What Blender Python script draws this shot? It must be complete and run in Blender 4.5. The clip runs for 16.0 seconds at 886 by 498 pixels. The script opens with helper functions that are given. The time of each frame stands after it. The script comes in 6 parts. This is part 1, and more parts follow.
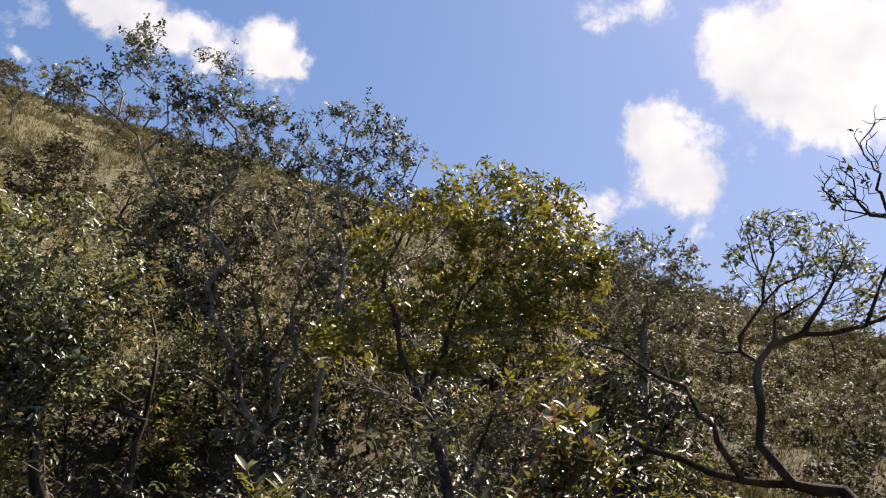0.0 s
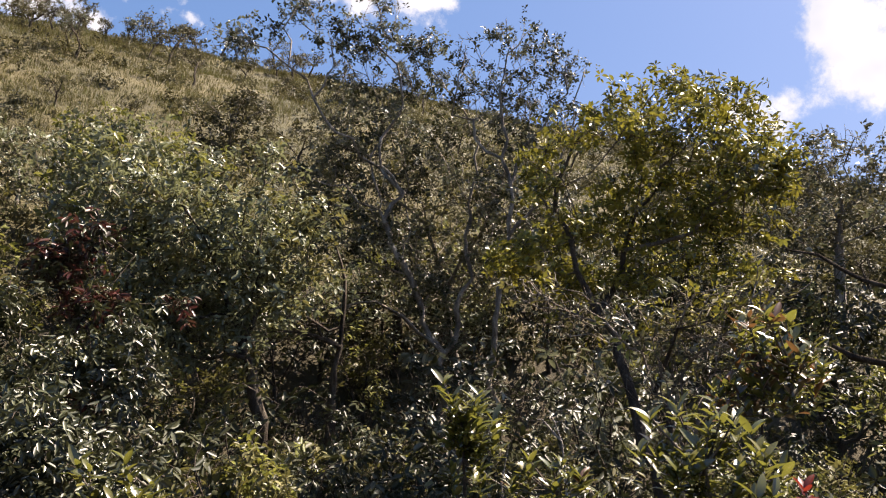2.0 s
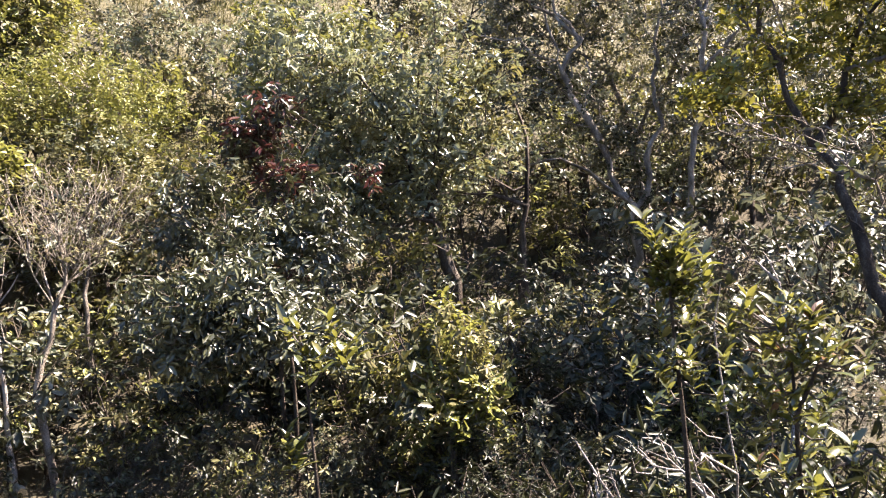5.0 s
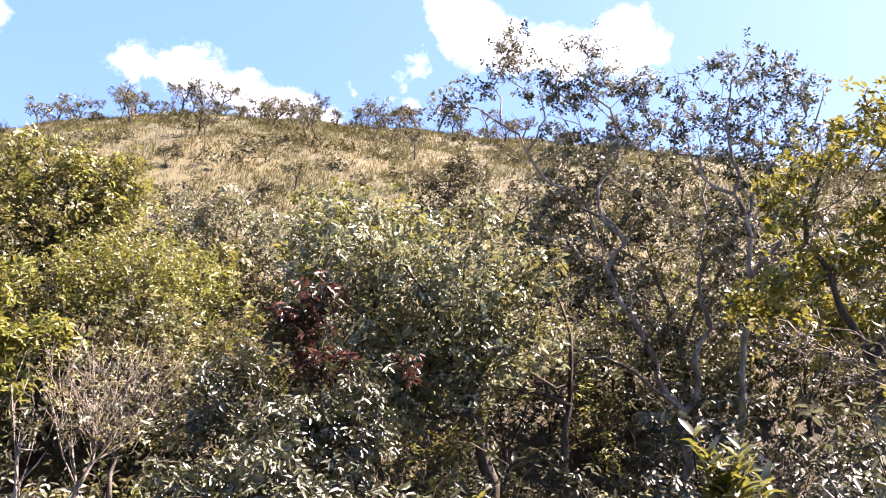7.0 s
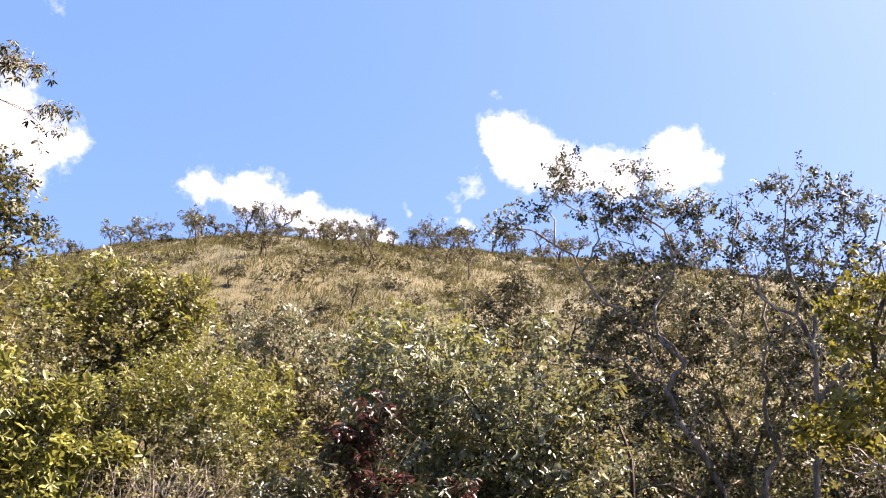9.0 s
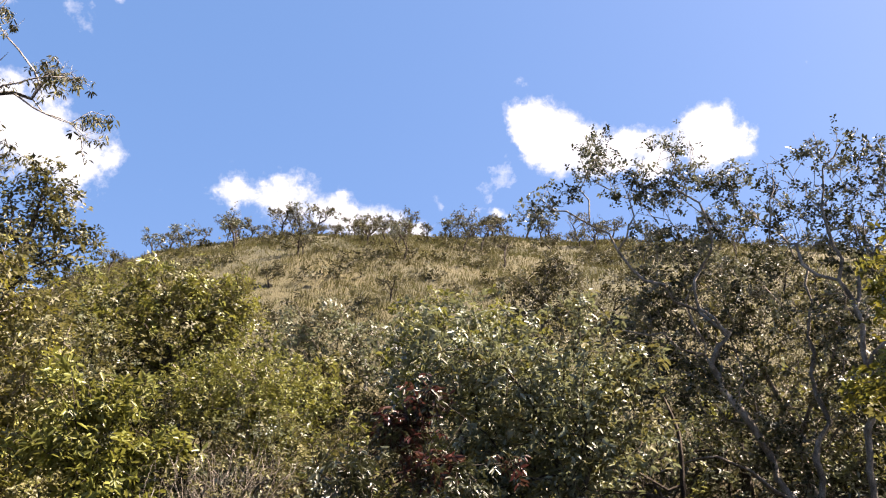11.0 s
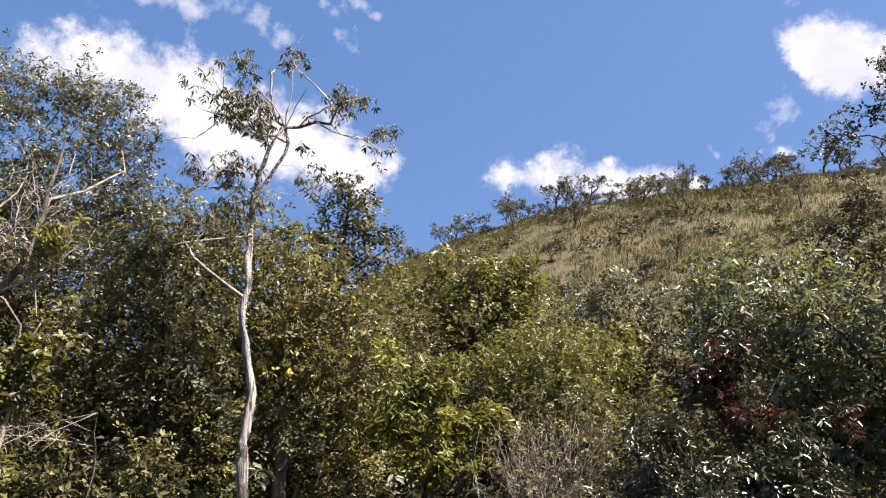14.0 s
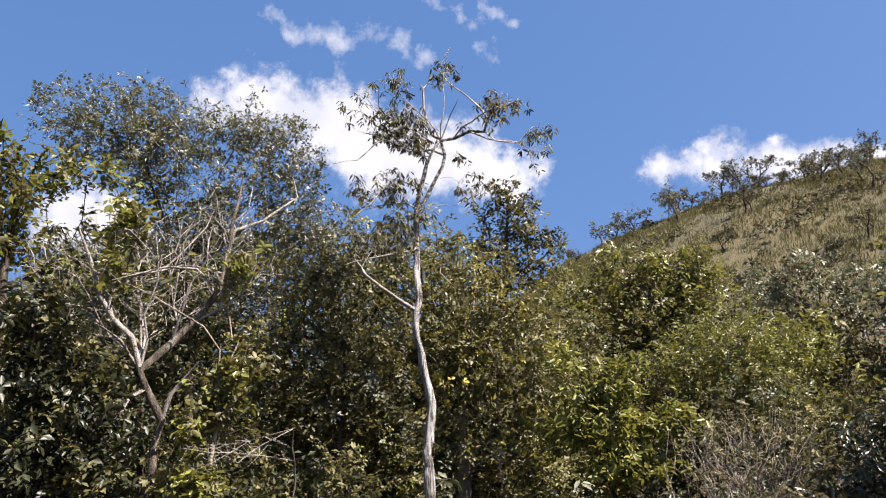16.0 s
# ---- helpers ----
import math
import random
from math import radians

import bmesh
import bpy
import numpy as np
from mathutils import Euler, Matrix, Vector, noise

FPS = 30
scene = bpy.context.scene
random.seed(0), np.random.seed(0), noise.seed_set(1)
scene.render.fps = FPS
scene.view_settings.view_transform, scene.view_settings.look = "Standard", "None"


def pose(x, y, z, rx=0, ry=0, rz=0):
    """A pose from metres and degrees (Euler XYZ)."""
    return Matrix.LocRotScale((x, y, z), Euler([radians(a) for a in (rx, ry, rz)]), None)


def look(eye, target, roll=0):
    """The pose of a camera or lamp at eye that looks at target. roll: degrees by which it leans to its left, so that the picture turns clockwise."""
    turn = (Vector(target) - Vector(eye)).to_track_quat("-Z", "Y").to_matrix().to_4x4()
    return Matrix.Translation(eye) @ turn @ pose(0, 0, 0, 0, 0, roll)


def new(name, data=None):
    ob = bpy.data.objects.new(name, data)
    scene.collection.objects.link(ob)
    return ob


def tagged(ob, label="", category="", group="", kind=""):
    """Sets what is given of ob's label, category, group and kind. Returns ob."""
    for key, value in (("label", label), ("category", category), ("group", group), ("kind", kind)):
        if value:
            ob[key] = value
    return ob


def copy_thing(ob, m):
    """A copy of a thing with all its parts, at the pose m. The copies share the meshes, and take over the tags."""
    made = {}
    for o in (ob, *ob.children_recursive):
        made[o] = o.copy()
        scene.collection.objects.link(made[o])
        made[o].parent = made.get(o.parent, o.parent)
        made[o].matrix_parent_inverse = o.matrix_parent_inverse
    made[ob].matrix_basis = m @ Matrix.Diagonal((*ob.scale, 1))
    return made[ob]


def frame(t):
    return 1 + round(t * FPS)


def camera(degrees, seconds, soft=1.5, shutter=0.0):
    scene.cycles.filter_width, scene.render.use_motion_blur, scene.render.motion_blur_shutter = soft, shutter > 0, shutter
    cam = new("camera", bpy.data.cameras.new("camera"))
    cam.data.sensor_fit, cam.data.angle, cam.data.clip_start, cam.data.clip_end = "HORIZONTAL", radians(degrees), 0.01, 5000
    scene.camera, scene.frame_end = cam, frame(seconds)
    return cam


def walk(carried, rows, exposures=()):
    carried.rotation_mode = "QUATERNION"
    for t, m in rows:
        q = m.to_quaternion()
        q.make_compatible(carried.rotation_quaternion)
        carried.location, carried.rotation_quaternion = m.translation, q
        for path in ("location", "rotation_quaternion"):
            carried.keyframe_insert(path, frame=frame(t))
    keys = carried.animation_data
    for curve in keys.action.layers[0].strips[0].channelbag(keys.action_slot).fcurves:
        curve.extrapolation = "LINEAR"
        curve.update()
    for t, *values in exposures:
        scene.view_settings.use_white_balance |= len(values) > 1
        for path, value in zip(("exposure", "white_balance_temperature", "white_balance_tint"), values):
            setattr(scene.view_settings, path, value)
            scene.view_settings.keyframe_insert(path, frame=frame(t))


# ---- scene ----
# ---------------------------------------------------------------- camera
cam = camera(60.6, 16.0, soft=1.15)


def aim(x, y, z, yaw, pitch, roll):
    """Camera pose: yaw to the left from +y, pitch up, roll, in degrees."""
    a, e = radians(yaw), radians(pitch)
    way = Vector((-math.sin(a) * math.cos(e), math.cos(a) * math.cos(e), math.sin(e)))
    return look((x, y, z), Vector((x, y, z)) + way, roll)


walk(cam, [
    (0, aim(0.03, -0.23, 2.01, -36.25, 12.46, 3.64)),
    (0.5, aim(-0.03, -0.23, 2, -33.97, 11.88, 3.34)),
    (1, aim(0.03, -0.22, 2, -30.49, 11.45, 3.14)),
    (1.5, aim(0, -0.2, 1.98, -27.18, 10.15, 2.35)),
    (2, aim(-0.04, -0.2, 1.94, -23.92, 6.37, 1.62)),
    (2.5, aim(0.03, -0.12, 1.89, -22.88, 0.91, 0.02)),
    (3, aim(-0.05, -0.1, 1.82, -22.16, -1.42, 0.51)),
    (3.5, aim(-0.04, -0.07, 1.76, -19.83, -5.01, 0.37)),
    (3.7, aim(-0.02, -0.05, 1.76, -18.53, -5.8, -0.03)),
    (5.8, aim(0.07, 0.21, 1.77, -6.49, 1.79, -1.63)),
    (6, aim(0.07, 0.21, 1.78, -6.23, 3.47, -0.77)),
    (6.5, aim(0.07, 0.19, 1.83, -5.65, 7.12, -0.05)),
    (7, aim(0.09, 0.24, 1.84, -7.05, 10.83, 0.57)),
    (7.5, aim(0.09, 0.25, 1.87, -6.74, 13.31, 1.65)),
    (8, aim(0.09, 0.28, 1.87, -4.84, 15.54, 1.54)),
    (8.5, aim(0.09, 0.2, 1.89, -3.35, 18.81, 1.44)),
    (8.7, aim(0.06, 0.14, 1.87, -2.79, 19.68, 1.85)),
    (10.8, aim(0.01, 0.02, 1.71, -0.64, 19.39, -0.14)),
    (11, aim(-0, 0, 1.7, 0.02, 19.03, -0.53)),
    (11.5, aim(-0.04, -0.03, 1.68, 3.52, 17.93, -1.6)),
    (12, aim(-0.05, -0.11, 1.64, 7.6, 17.51, -1.17)),
    (12.5, aim(-0.02, -0.18, 1.62, 10.35, 18.23, -1.35)),
    (13, aim(-0.05, -0.18, 1.62, 14.57, 17.92, -1.17)),
    (13.5, aim(-0.05, -0.2, 1.61, 17.89, 18.19, -1.36)),
    (14, aim(-0.06, -0.22, 1.61, 21.78, 17.37, -1.9)),
    (14.5, aim(-0.1, -0.19, 1.61, 25.57, 16.95, -1.98)),
    (15, aim(-0.17, -0.11, 1.64, 28.96, 16.83, -2.18)),
    (15.5, aim(-0.2, -0.14, 1.62, 31.66, 18.12, -1.7)),
    (16, aim(-0.22, -0.16, 1.61, 34.19, 18.42, -3.11)),
], [(0, 1.85, 6900, 16), (2.0, 2.02, 6850, 18), (3.7, 2.85, 6450, 18), (5.8, 3.2, 6500, 26), (7.5, 3.12, 6650, 31), (8.7, 2.84, 6800, 28), (10.8, 2.4, 6900, 20), (16, 1.9, 6350, 18)])

# ---------------------------------------------------------------- sky, clouds and sun
SUN_YAW, SUN_UP = -86.0, 54.0


def heading(yaw, up):
    a, e = radians(yaw), radians(up)
    return Vector((-math.sin(a) * math.cos(e), math.cos(a) * math.cos(e), math.sin(e)))


def math_node(tree, op, a, b=None, clamp=False):
    n = tree.nodes.new("ShaderNodeMath")
    n.operation, n.use_clamp = op, clamp
    for socket, value in zip(n.inputs, (a, b)):
        if value is None:
            continue
        if isinstance(value, (int, float)):
            socket.default_value = value
        else:
            tree.links.new(value, socket)
    return n.outputs[0]


def ramp(tree, value, stops):
    n = tree.nodes.new("ShaderNodeValToRGB")
    els = n.color_ramp.elements
    while len(els) < len(stops):
        els.new(0.5)
    for e, (p, c) in zip(els, stops):
        e.position, e.color = p, (*c, 1) if len(c) == 3 else c
    tree.links.new(value, n.inputs[0])
    return n.outputs[0]


def mix_rgb(tree, fac, a, b, mode="MIX"):
    n = tree.nodes.new("ShaderNodeMix")
    n.data_type, n.blend_type = "RGBA", mode
    for socket, value in ((n.inputs[0], fac), (n.inputs[6], a), (n.inputs[7], b)):
        if isinstance(value, (int, float)):
            socket.default_value = value
        elif isinstance(value, tuple):
            socket.default_value = (*value, 1)
        else:
            tree.links.new(value, socket)
    return n.outputs[2]


def noise_tex(tree, vector, scale, detail=4.0, rough=0.55, out=0):
    n = tree.nodes.new("ShaderNodeTexNoise")
    n.inputs["Scale"].default_value, n.inputs["Detail"].default_value, n.inputs["Roughness"].default_value = scale, detail, rough
    if vector is not None:
        tree.links.new(vector, n.inputs["Vector"])
    return n.outputs[out]


# cumulus puffs: yaw, height above the horizon and radius, in degrees
CLOUDS = [
    (52.2, 28.8, 2.6), (49.4, 29.7, 3), (45.9, 27.9, 3.2), (42, 27.9, 3.6), (37.4, 25.8, 4.1), (33.8, 25.1, 3.8),
    (29.7, 24.3, 3.6), (27.4, 23, 2.3), (40.5, 24.8, 3.4), (60.6, 19.5, 3.2), (62.8, 19.3, 2.6), (58.8, 20.5, 2.3),
    (17.2, 22.6, 1.5), (15.4, 22.9, 2), (12.9, 22.5, 2), (10.4, 22.1, 2.1), (8.2, 21.6, 2.1),
    (5.9, 21.2, 2), (3.6, 20.8, 1.8),
]
CLOUDS_EAST = [
    (2, 20.6, 0.9), (8.2, 23.5, 0.6), (-3.9, 21.7, 0.7), (-2.7, 21.5, 0.5), (-6.7, 28.8, 1.7), (-6.7, 27.3, 1.3),
    (-8.5, 28.5, 1.8), (-8.6, 26.3, 2), (-11.3, 27.3, 1.9), (-11.7, 25.3, 1.7), (-14.5, 25.9, 1.8), (-16.6, 25.1, 2),
    (-19.1, 25.9, 1.8), (-20.4, 27.6, 1.7), (-22.1, 26.7, 1.5), (-21.9, 24.6, 2),
    (-8.8, 25.3, 1.2), (-10.9, 24.0, 1.2), (-13.7, 24.7, 1.3), (-16.8, 23.7, 1.1), (-21.2, 24.8, 1.3), (-23.6, 25.4, 1.2),
]
CLOUDS_SUN = [
    (-23.5, 24.2, 1.3), (-44.8, 16.5, 1.7), (-46.5, 15.8, 1.9), (-48.5, 15.6, 1.7), (-51, 21.8, 2.1), (-52.1, 19.4, 3.2),
    (-54, 18.1, 3.2), (-55.9, 16.8, 2.8), (-52.6, 21.7, 2.3), (-47.8, 30, 2.1), (-51.8, 30.2, 2.1), (-57.3, 26.3, 2.6),
    (-60.1, 27.5, 3.8), (-59.3, 24.6, 3), (-63.2, 26, 4.3), (-65.8, 26.7, 4.7), (-65.5, 22, 3.4), (-67.7, 23.9, 4.3),
    (-63.7, 21.5, 1.7),
]
# thin, half-transparent wisps
WISPS = [
    (47.6, 35.5, 1), (45.7, 34.3, 1.2), (43, 34.1, 1.3), (40.1, 34.2, 1.3), (37.6, 33.1, 1.3), (35.4, 32.3, 1.2), (34.2, 36.3, 1), (31.5, 35.7, 1.2),
    (28.7, 35.3, 1.1), (26.4, 34.4, 0.8), (29.5, 32.6, 1.5), (57.2, 29.8, 1.4), (-7.3, 31.1, 1.1), (0.3, 22.6, 0.9), (-3.2, 23, 1.1), (-4.9, 24.1, 1.1),
]

world = bpy.data.worlds.new("sky")
scene.world = world
world.use_nodes = True
wt = world.node_tree
wt.nodes.clear()
sky = wt.nodes.new("ShaderNodeTexSky")
sky.sky_type, sky.sun_disc = "NISHITA", False
sky.sun_elevation, sky.sun_rotation = radians(SUN_UP), radians(-SUN_YAW)
sky.air_density, sky.dust_density, sky.ozone_density = 1.0, 2.5, 3.0
coords = wt.nodes.new("ShaderNodeTexCoord").outputs["Generated"]
bent = coords
for scale, amount, detail in ((10.0, 0.045, 2.0), (40.0, 0.03, 5.0)):
    shift = wt.nodes.new("ShaderNodeVectorMath")
    shift.operation = "MULTIPLY_ADD"
    wt.links.new(noise_tex(wt, coords, scale, detail, 0.6, out=1), shift.inputs[0])
    shift.inputs[1].default_value, shift.inputs[2].default_value = (amount,) * 3, (-amount / 2,) * 3
    bend = wt.nodes.new("ShaderNodeVectorMath")
    bend.operation = "ADD"
    wt.links.new(bent, bend.inputs[0])
    wt.links.new(shift.outputs[0], bend.inputs[1])
    bent = bend.outputs[0]


def puffs(rows):
    total = None
    for yaw, up, r in rows:
        d = wt.nodes.new("ShaderNodeVectorMath")
        d.operation = "DISTANCE"
        wt.links.new(bent, d.inputs[0])
        d.inputs[1].default_value = heading(yaw, up)
        v = math_node(wt, "POWER", math_node(wt, "MULTIPLY", d.outputs["Value"], 1.0 / radians(r)), 2.0)
        v = math_node(wt, "EXPONENT", math_node(wt, "MULTIPLY", v, -1.1))
        total = v if total is None else math_node(wt, "ADD", total, v)
    return total


billow = noise_tex(wt, coords, 22.0, 8.0, 0.66)
fluff = math_node(wt, "MULTIPLY", math_node(wt, "SUBTRACT", billow, 0.5), 1.5)
body = math_node(wt, "ADD", math_node(wt, "SUBTRACT", puffs(CLOUDS + CLOUDS_EAST + CLOUDS_SUN), 0.62), math_node(wt, "MULTIPLY", fluff, 2.1))
mask = ramp(wt, math_node(wt, "MULTIPLY", body, 0.75), [(0.0, (0, 0, 0)), (0.18, (0.16, 0.16, 0.16)), (0.4, (0.6, 0.6, 0.6)), (0.68, (1, 1, 1))])
thin = math_node(wt, "MULTIPLY", math_node(wt, "ADD", math_node(wt, "SUBTRACT", puffs(WISPS), 0.7), math_node(wt, "MULTIPLY", fluff, 2.2)), 1.0, clamp=True)
cover = math_node(wt, "MAXIMUM", mask, math_node(wt, "MULTIPLY", thin, 0.75))
soft_noise = noise_tex(wt, coords, 11.0, 3.0, 0.5)
white = ramp(wt, soft_noise, [(0.35, (0.22, 0.23, 0.25)), (0.6, (0.285, 0.286, 0.29))])
sky_bg = wt.nodes.new("ShaderNodeBackground")
sky_bg.inputs["Strength"].default_value = 0.051
tint = mix_rgb(wt, 0.4, mix_rgb(wt, 1.0, sky.outputs[0], (0.66, 0.63, 0.72), "MULTIPLY"), (0.8, 2.24, 4.7))
wt.links.new(tint, sky_bg.inputs["Color"])
cloud_bg = wt.nodes.new("ShaderNodeBackground")
wt.links.new(white, cloud_bg.inputs["Color"])
cloud_bg.inputs["Strength"].default_value = 1.0
blend = wt.nodes.new("ShaderNodeMixShader")
wt.links.new(cover, blend.inputs[0])
wt.links.new(sky_bg.outputs[0], blend.inputs[1])
wt.links.new(cloud_bg.outputs[0], blend.inputs[2])
wout = wt.nodes.new("ShaderNodeOutputWorld")
wt.links.new(blend.outputs[0], wout.inputs[0])

sun = new("sun", bpy.data.lights.new("sun", "SUN"))
sun.data.energy, sun.data.angle, sun.data.color = 5.0, radians(0.53), (1.0, 0.92, 0.79)
sun.matrix_world = look(heading(SUN_YAW, SUN_UP) * 60, (0, 0, 0))

# ---------------------------------------------------------------- materials


def material(name):
    m = bpy.data.materials.new(name)
    m.use_nodes = True
    t = m.node_tree
    t.nodes.clear()
    out = t.nodes.new("ShaderNodeOutputMaterial")
    bsdf = t.nodes.new("ShaderNodeBsdfPrincipled")
    return m, t, out, bsdf


def leaf_material(name, shades, through_colour, glow=0.3, rough=0.42, spec=0.32, patches=1.6, dark=0.52, light=1.3):
    """Leaf: colour differs from leaf to leaf, glossy skin, light passes through."""
    m, t, out, bsdf = material(name)
    geo = t.nodes.new("ShaderNodeNewGeometry")
    info = t.nodes.new("ShaderNodeObjectInfo")
    mixed = math_node(t, "FRACT", math_node(t, "ADD", geo.outputs["Random Per Island"], info.outputs["Random"]))
    n = len(shades)
    tone = ramp(t, mixed, [(i / max(1, n - 1), c) for i, c in enumerate(shades)])
    tc = t.nodes.new("ShaderNodeTexCoord")
    patch = noise_tex(t, tc.outputs["Object"], patches, 3.0)
    vein = noise_tex(t, tc.outputs["Object"], 60.0, 2.0)
    lum = ramp(t, patch, [(0.3, (dark, dark * 0.98, dark * 0.95)), (0.7, (light, light, light * 0.96))])
    tone = mix_rgb(t, 1.0, tone, lum, "MULTIPLY")
    lum2 = ramp(t, vein, [(0.3, (0.7, 0.7, 0.7)), (0.7, (1.2, 1.2, 1.2))])
    tone = mix_rgb(t, 1.0, tone, lum2, "MULTIPLY")
    t.links.new(tone, bsdf.inputs["Base Color"])
    bsdf.inputs["Roughness"].default_value = rough
    bsdf.inputs["Specular IOR Level"].default_value = spec
    tr = t.nodes.new("ShaderNodeBsdfTranslucent")
    t.links.new(mix_rgb(t, 1.0, mix_rgb(t, 0.5, tone, through_colour), (1.0, 1.0, 1.0), "MULTIPLY"), tr.inputs["Color"])
    mx = t.nodes.new("ShaderNodeMixShader")
    mx.inputs[0].default_value = glow
    t.links.new(bsdf.outputs[0], mx.inputs[1])
    t.links.new(tr.outputs[0], mx.inputs[2])
    t.links.new(mx.outputs[0], out.inputs[0])
    return m


def bark_material(name, stops, scale=9.0, stretch=0.25, bump=1.0):
    """Bark: streaks along the stem, patches of lichen, cracked relief."""
    m, t, out, bsdf = material(name)
    tc = t.nodes.new("ShaderNodeTexCoord")
    mp = t.nodes.new("ShaderNodeMapping")
    mp.inputs["Scale"].default_value = (1, 1, stretch)
    t.links.new(tc.outputs["Object"], mp.inputs["Vector"])
    streak = noise_tex(t, mp.outputs[0], scale, 6.0, 0.65)
    patch = noise_tex(t, tc.outputs["Object"], 2.2, 3.0)
    fine = noise_tex(t, tc.outputs["Object"], scale * 6.0, 4.0, 0.7)
    both = math_node(t, "ADD", math_node(t, "MULTIPLY", streak, 0.5), math_node(t, "MULTIPLY", patch, 0.25))
    both = math_node(t, "ADD", both, math_node(t, "MULTIPLY", fine, 0.25))
    t.links.new(ramp(t, both, stops), bsdf.inputs["Base Color"])
    bsdf.inputs["Roughness"].default_value = 0.88
    bsdf.inputs["Specular IOR Level"].default_value = 0.15
    b = t.nodes.new("ShaderNodeBump")
    b.inputs["Strength"].default_value, b.inputs["Distance"].default_value = bump, 0.03
    t.links.new(math_node(t, "ADD", streak, math_node(t, "MULTIPLY", fine, 0.6)), b.inputs["Height"])
    t.links.new(b.outputs[0], bsdf.inputs["Normal"])
    t.links.new(bsdf.outputs[0], out.inputs[0])
    return m


# dark green leaf, base lowered further so that shade is in the colour
LEAF_DARK_SHADED = leaf_material("leaf_dark_green_shaded", [(0.017, 0.021, 0.008), (0.030, 0.035, 0.016), (0.048, 0.049, 0.026), (0.022, 0.026, 0.013)], (0.091, 0.098, 0.029), 0.09, 0.42, 0.28)
LEAF_OLIVE = leaf_material("leaf_olive", [(0.068, 0.068, 0.027), (0.138, 0.131, 0.056), (0.095, 0.087, 0.038), (0.194, 0.173, 0.084)], (0.314, 0.283, 0.075), 0.2, 0.46, 0.24)
LEAF_FRESH = leaf_material("leaf_fresh_green", [(0.078, 0.090, 0.025), (0.153, 0.158, 0.043), (0.210, 0.201, 0.068), (0.115, 0.118, 0.039)], (0.379, 0.374, 0.071), 0.22, 0.46, 0.24)
LEAF_YELLOW = leaf_material("leaf_yellow_green", [(0.118, 0.127, 0.027), (0.166, 0.176, 0.041), (0.200, 0.203, 0.054), (0.088, 0.104, 0.027)], (0.310, 0.292, 0.050), 0.28, 0.35, 0.34)
LEAF_GREY = leaf_material("leaf_grey_green", [(0.067, 0.076, 0.048), (0.127, 0.136, 0.098), (0.202, 0.205, 0.160), (0.090, 0.099, 0.059)], (0.273, 0.280, 0.140), 0.15, 0.4, 0.36)
LEAF_LIGHT = leaf_material("leaf_light_olive", [(0.094, 0.106, 0.056), (0.161, 0.176, 0.110), (0.214, 0.226, 0.162), (0.067, 0.076, 0.044)], (0.335, 0.349, 0.139), 0.22, 0.38, 0.34)
LEAF_SILVER = leaf_material("leaf_glossy", [(0.028, 0.032, 0.014), (0.071, 0.076, 0.038), (0.039, 0.043, 0.017)], (0.135, 0.142, 0.044), 0.08, 0.38, 0.6)
LEAF_GOLD = leaf_material("leaf_golden_olive", [(0.122, 0.124, 0.025), (0.201, 0.194, 0.035), (0.266, 0.231, 0.046), (0.080, 0.088, 0.022)], (0.548, 0.487, 0.066), 0.15, 0.45, 0.22)
LEAF_RED = leaf_material("leaf_dark_red", [(0.038, 0.014, 0.013), (0.054, 0.019, 0.017), (0.038, 0.035, 0.016), (0.077, 0.026, 0.023)], (0.102, 0.032, 0.026), 0.25, 0.33, 0.25)
LEAF_RUST = leaf_material("leaf_rust", [(0.085, 0.034, 0.016), (0.080, 0.062, 0.018), (0.110, 0.048, 0.020), (0.065, 0.062, 0.018)], (0.20, 0.085, 0.03), 0.28, 0.3, 0.8)
LEAF_SCARLET = leaf_material("leaf_scarlet", [(0.144, 0.016, 0.010), (0.106, 0.011, 0.009), (0.164, 0.027, 0.013)], (0.264, 0.031, 0.017), 0.35, 0.3, 0.6)
LEAF_BROAD = leaf_material("leaf_broad", [(0.044, 0.057, 0.013), (0.101, 0.105, 0.021), (0.037, 0.046, 0.013), (0.138, 0.126, 0.031), (0.059, 0.072, 0.017)], (0.315, 0.304, 0.050), 0.26, 0.26, 1.0)
LEAF_HILL = leaf_material("leaf_hill_scrub", [(0.053, 0.055, 0.029), (0.095, 0.089, 0.048), (0.075, 0.073, 0.036), (0.129, 0.110, 0.065)], (0.145, 0.134, 0.070), 0.2, 0.6, 0.2)
LEAF_SCRUB = leaf_material("leaf_dull_scrub", [(0.027, 0.029, 0.014), (0.048, 0.046, 0.022), (0.037, 0.038, 0.017), (0.067, 0.054, 0.029)], (0.102, 0.090, 0.032), 0.18, 0.7, 0.12)
LEAF_DRY = leaf_material("leaf_dry_brown", [(0.102, 0.067, 0.038), (0.134, 0.090, 0.048), (0.077, 0.048, 0.029)], (0.192, 0.115, 0.045), 0.3, 0.6)
GRASS_DRY = leaf_material("grass_straw", [(0.093, 0.085, 0.037), (0.117, 0.105, 0.047), (0.077, 0.076, 0.029), (0.103, 0.088, 0.038), (0.069, 0.065, 0.028)], (0.146, 0.131, 0.048), 0.35, 0.85, 0.06, 0.35, 0.6, 1.25)
GRASS_GREEN = leaf_material("grass_green", [(0.054, 0.067, 0.018), (0.083, 0.093, 0.026), (0.109, 0.096, 0.035)], (0.154, 0.166, 0.032), 0.3, 0.5)
BARK_DARK = bark_material("bark_dark", [(0.4, (0.020, 0.015, 0.011)), (0.5, (0.048, 0.037, 0.027)), (0.6, (0.112, 0.095, 0.073))])
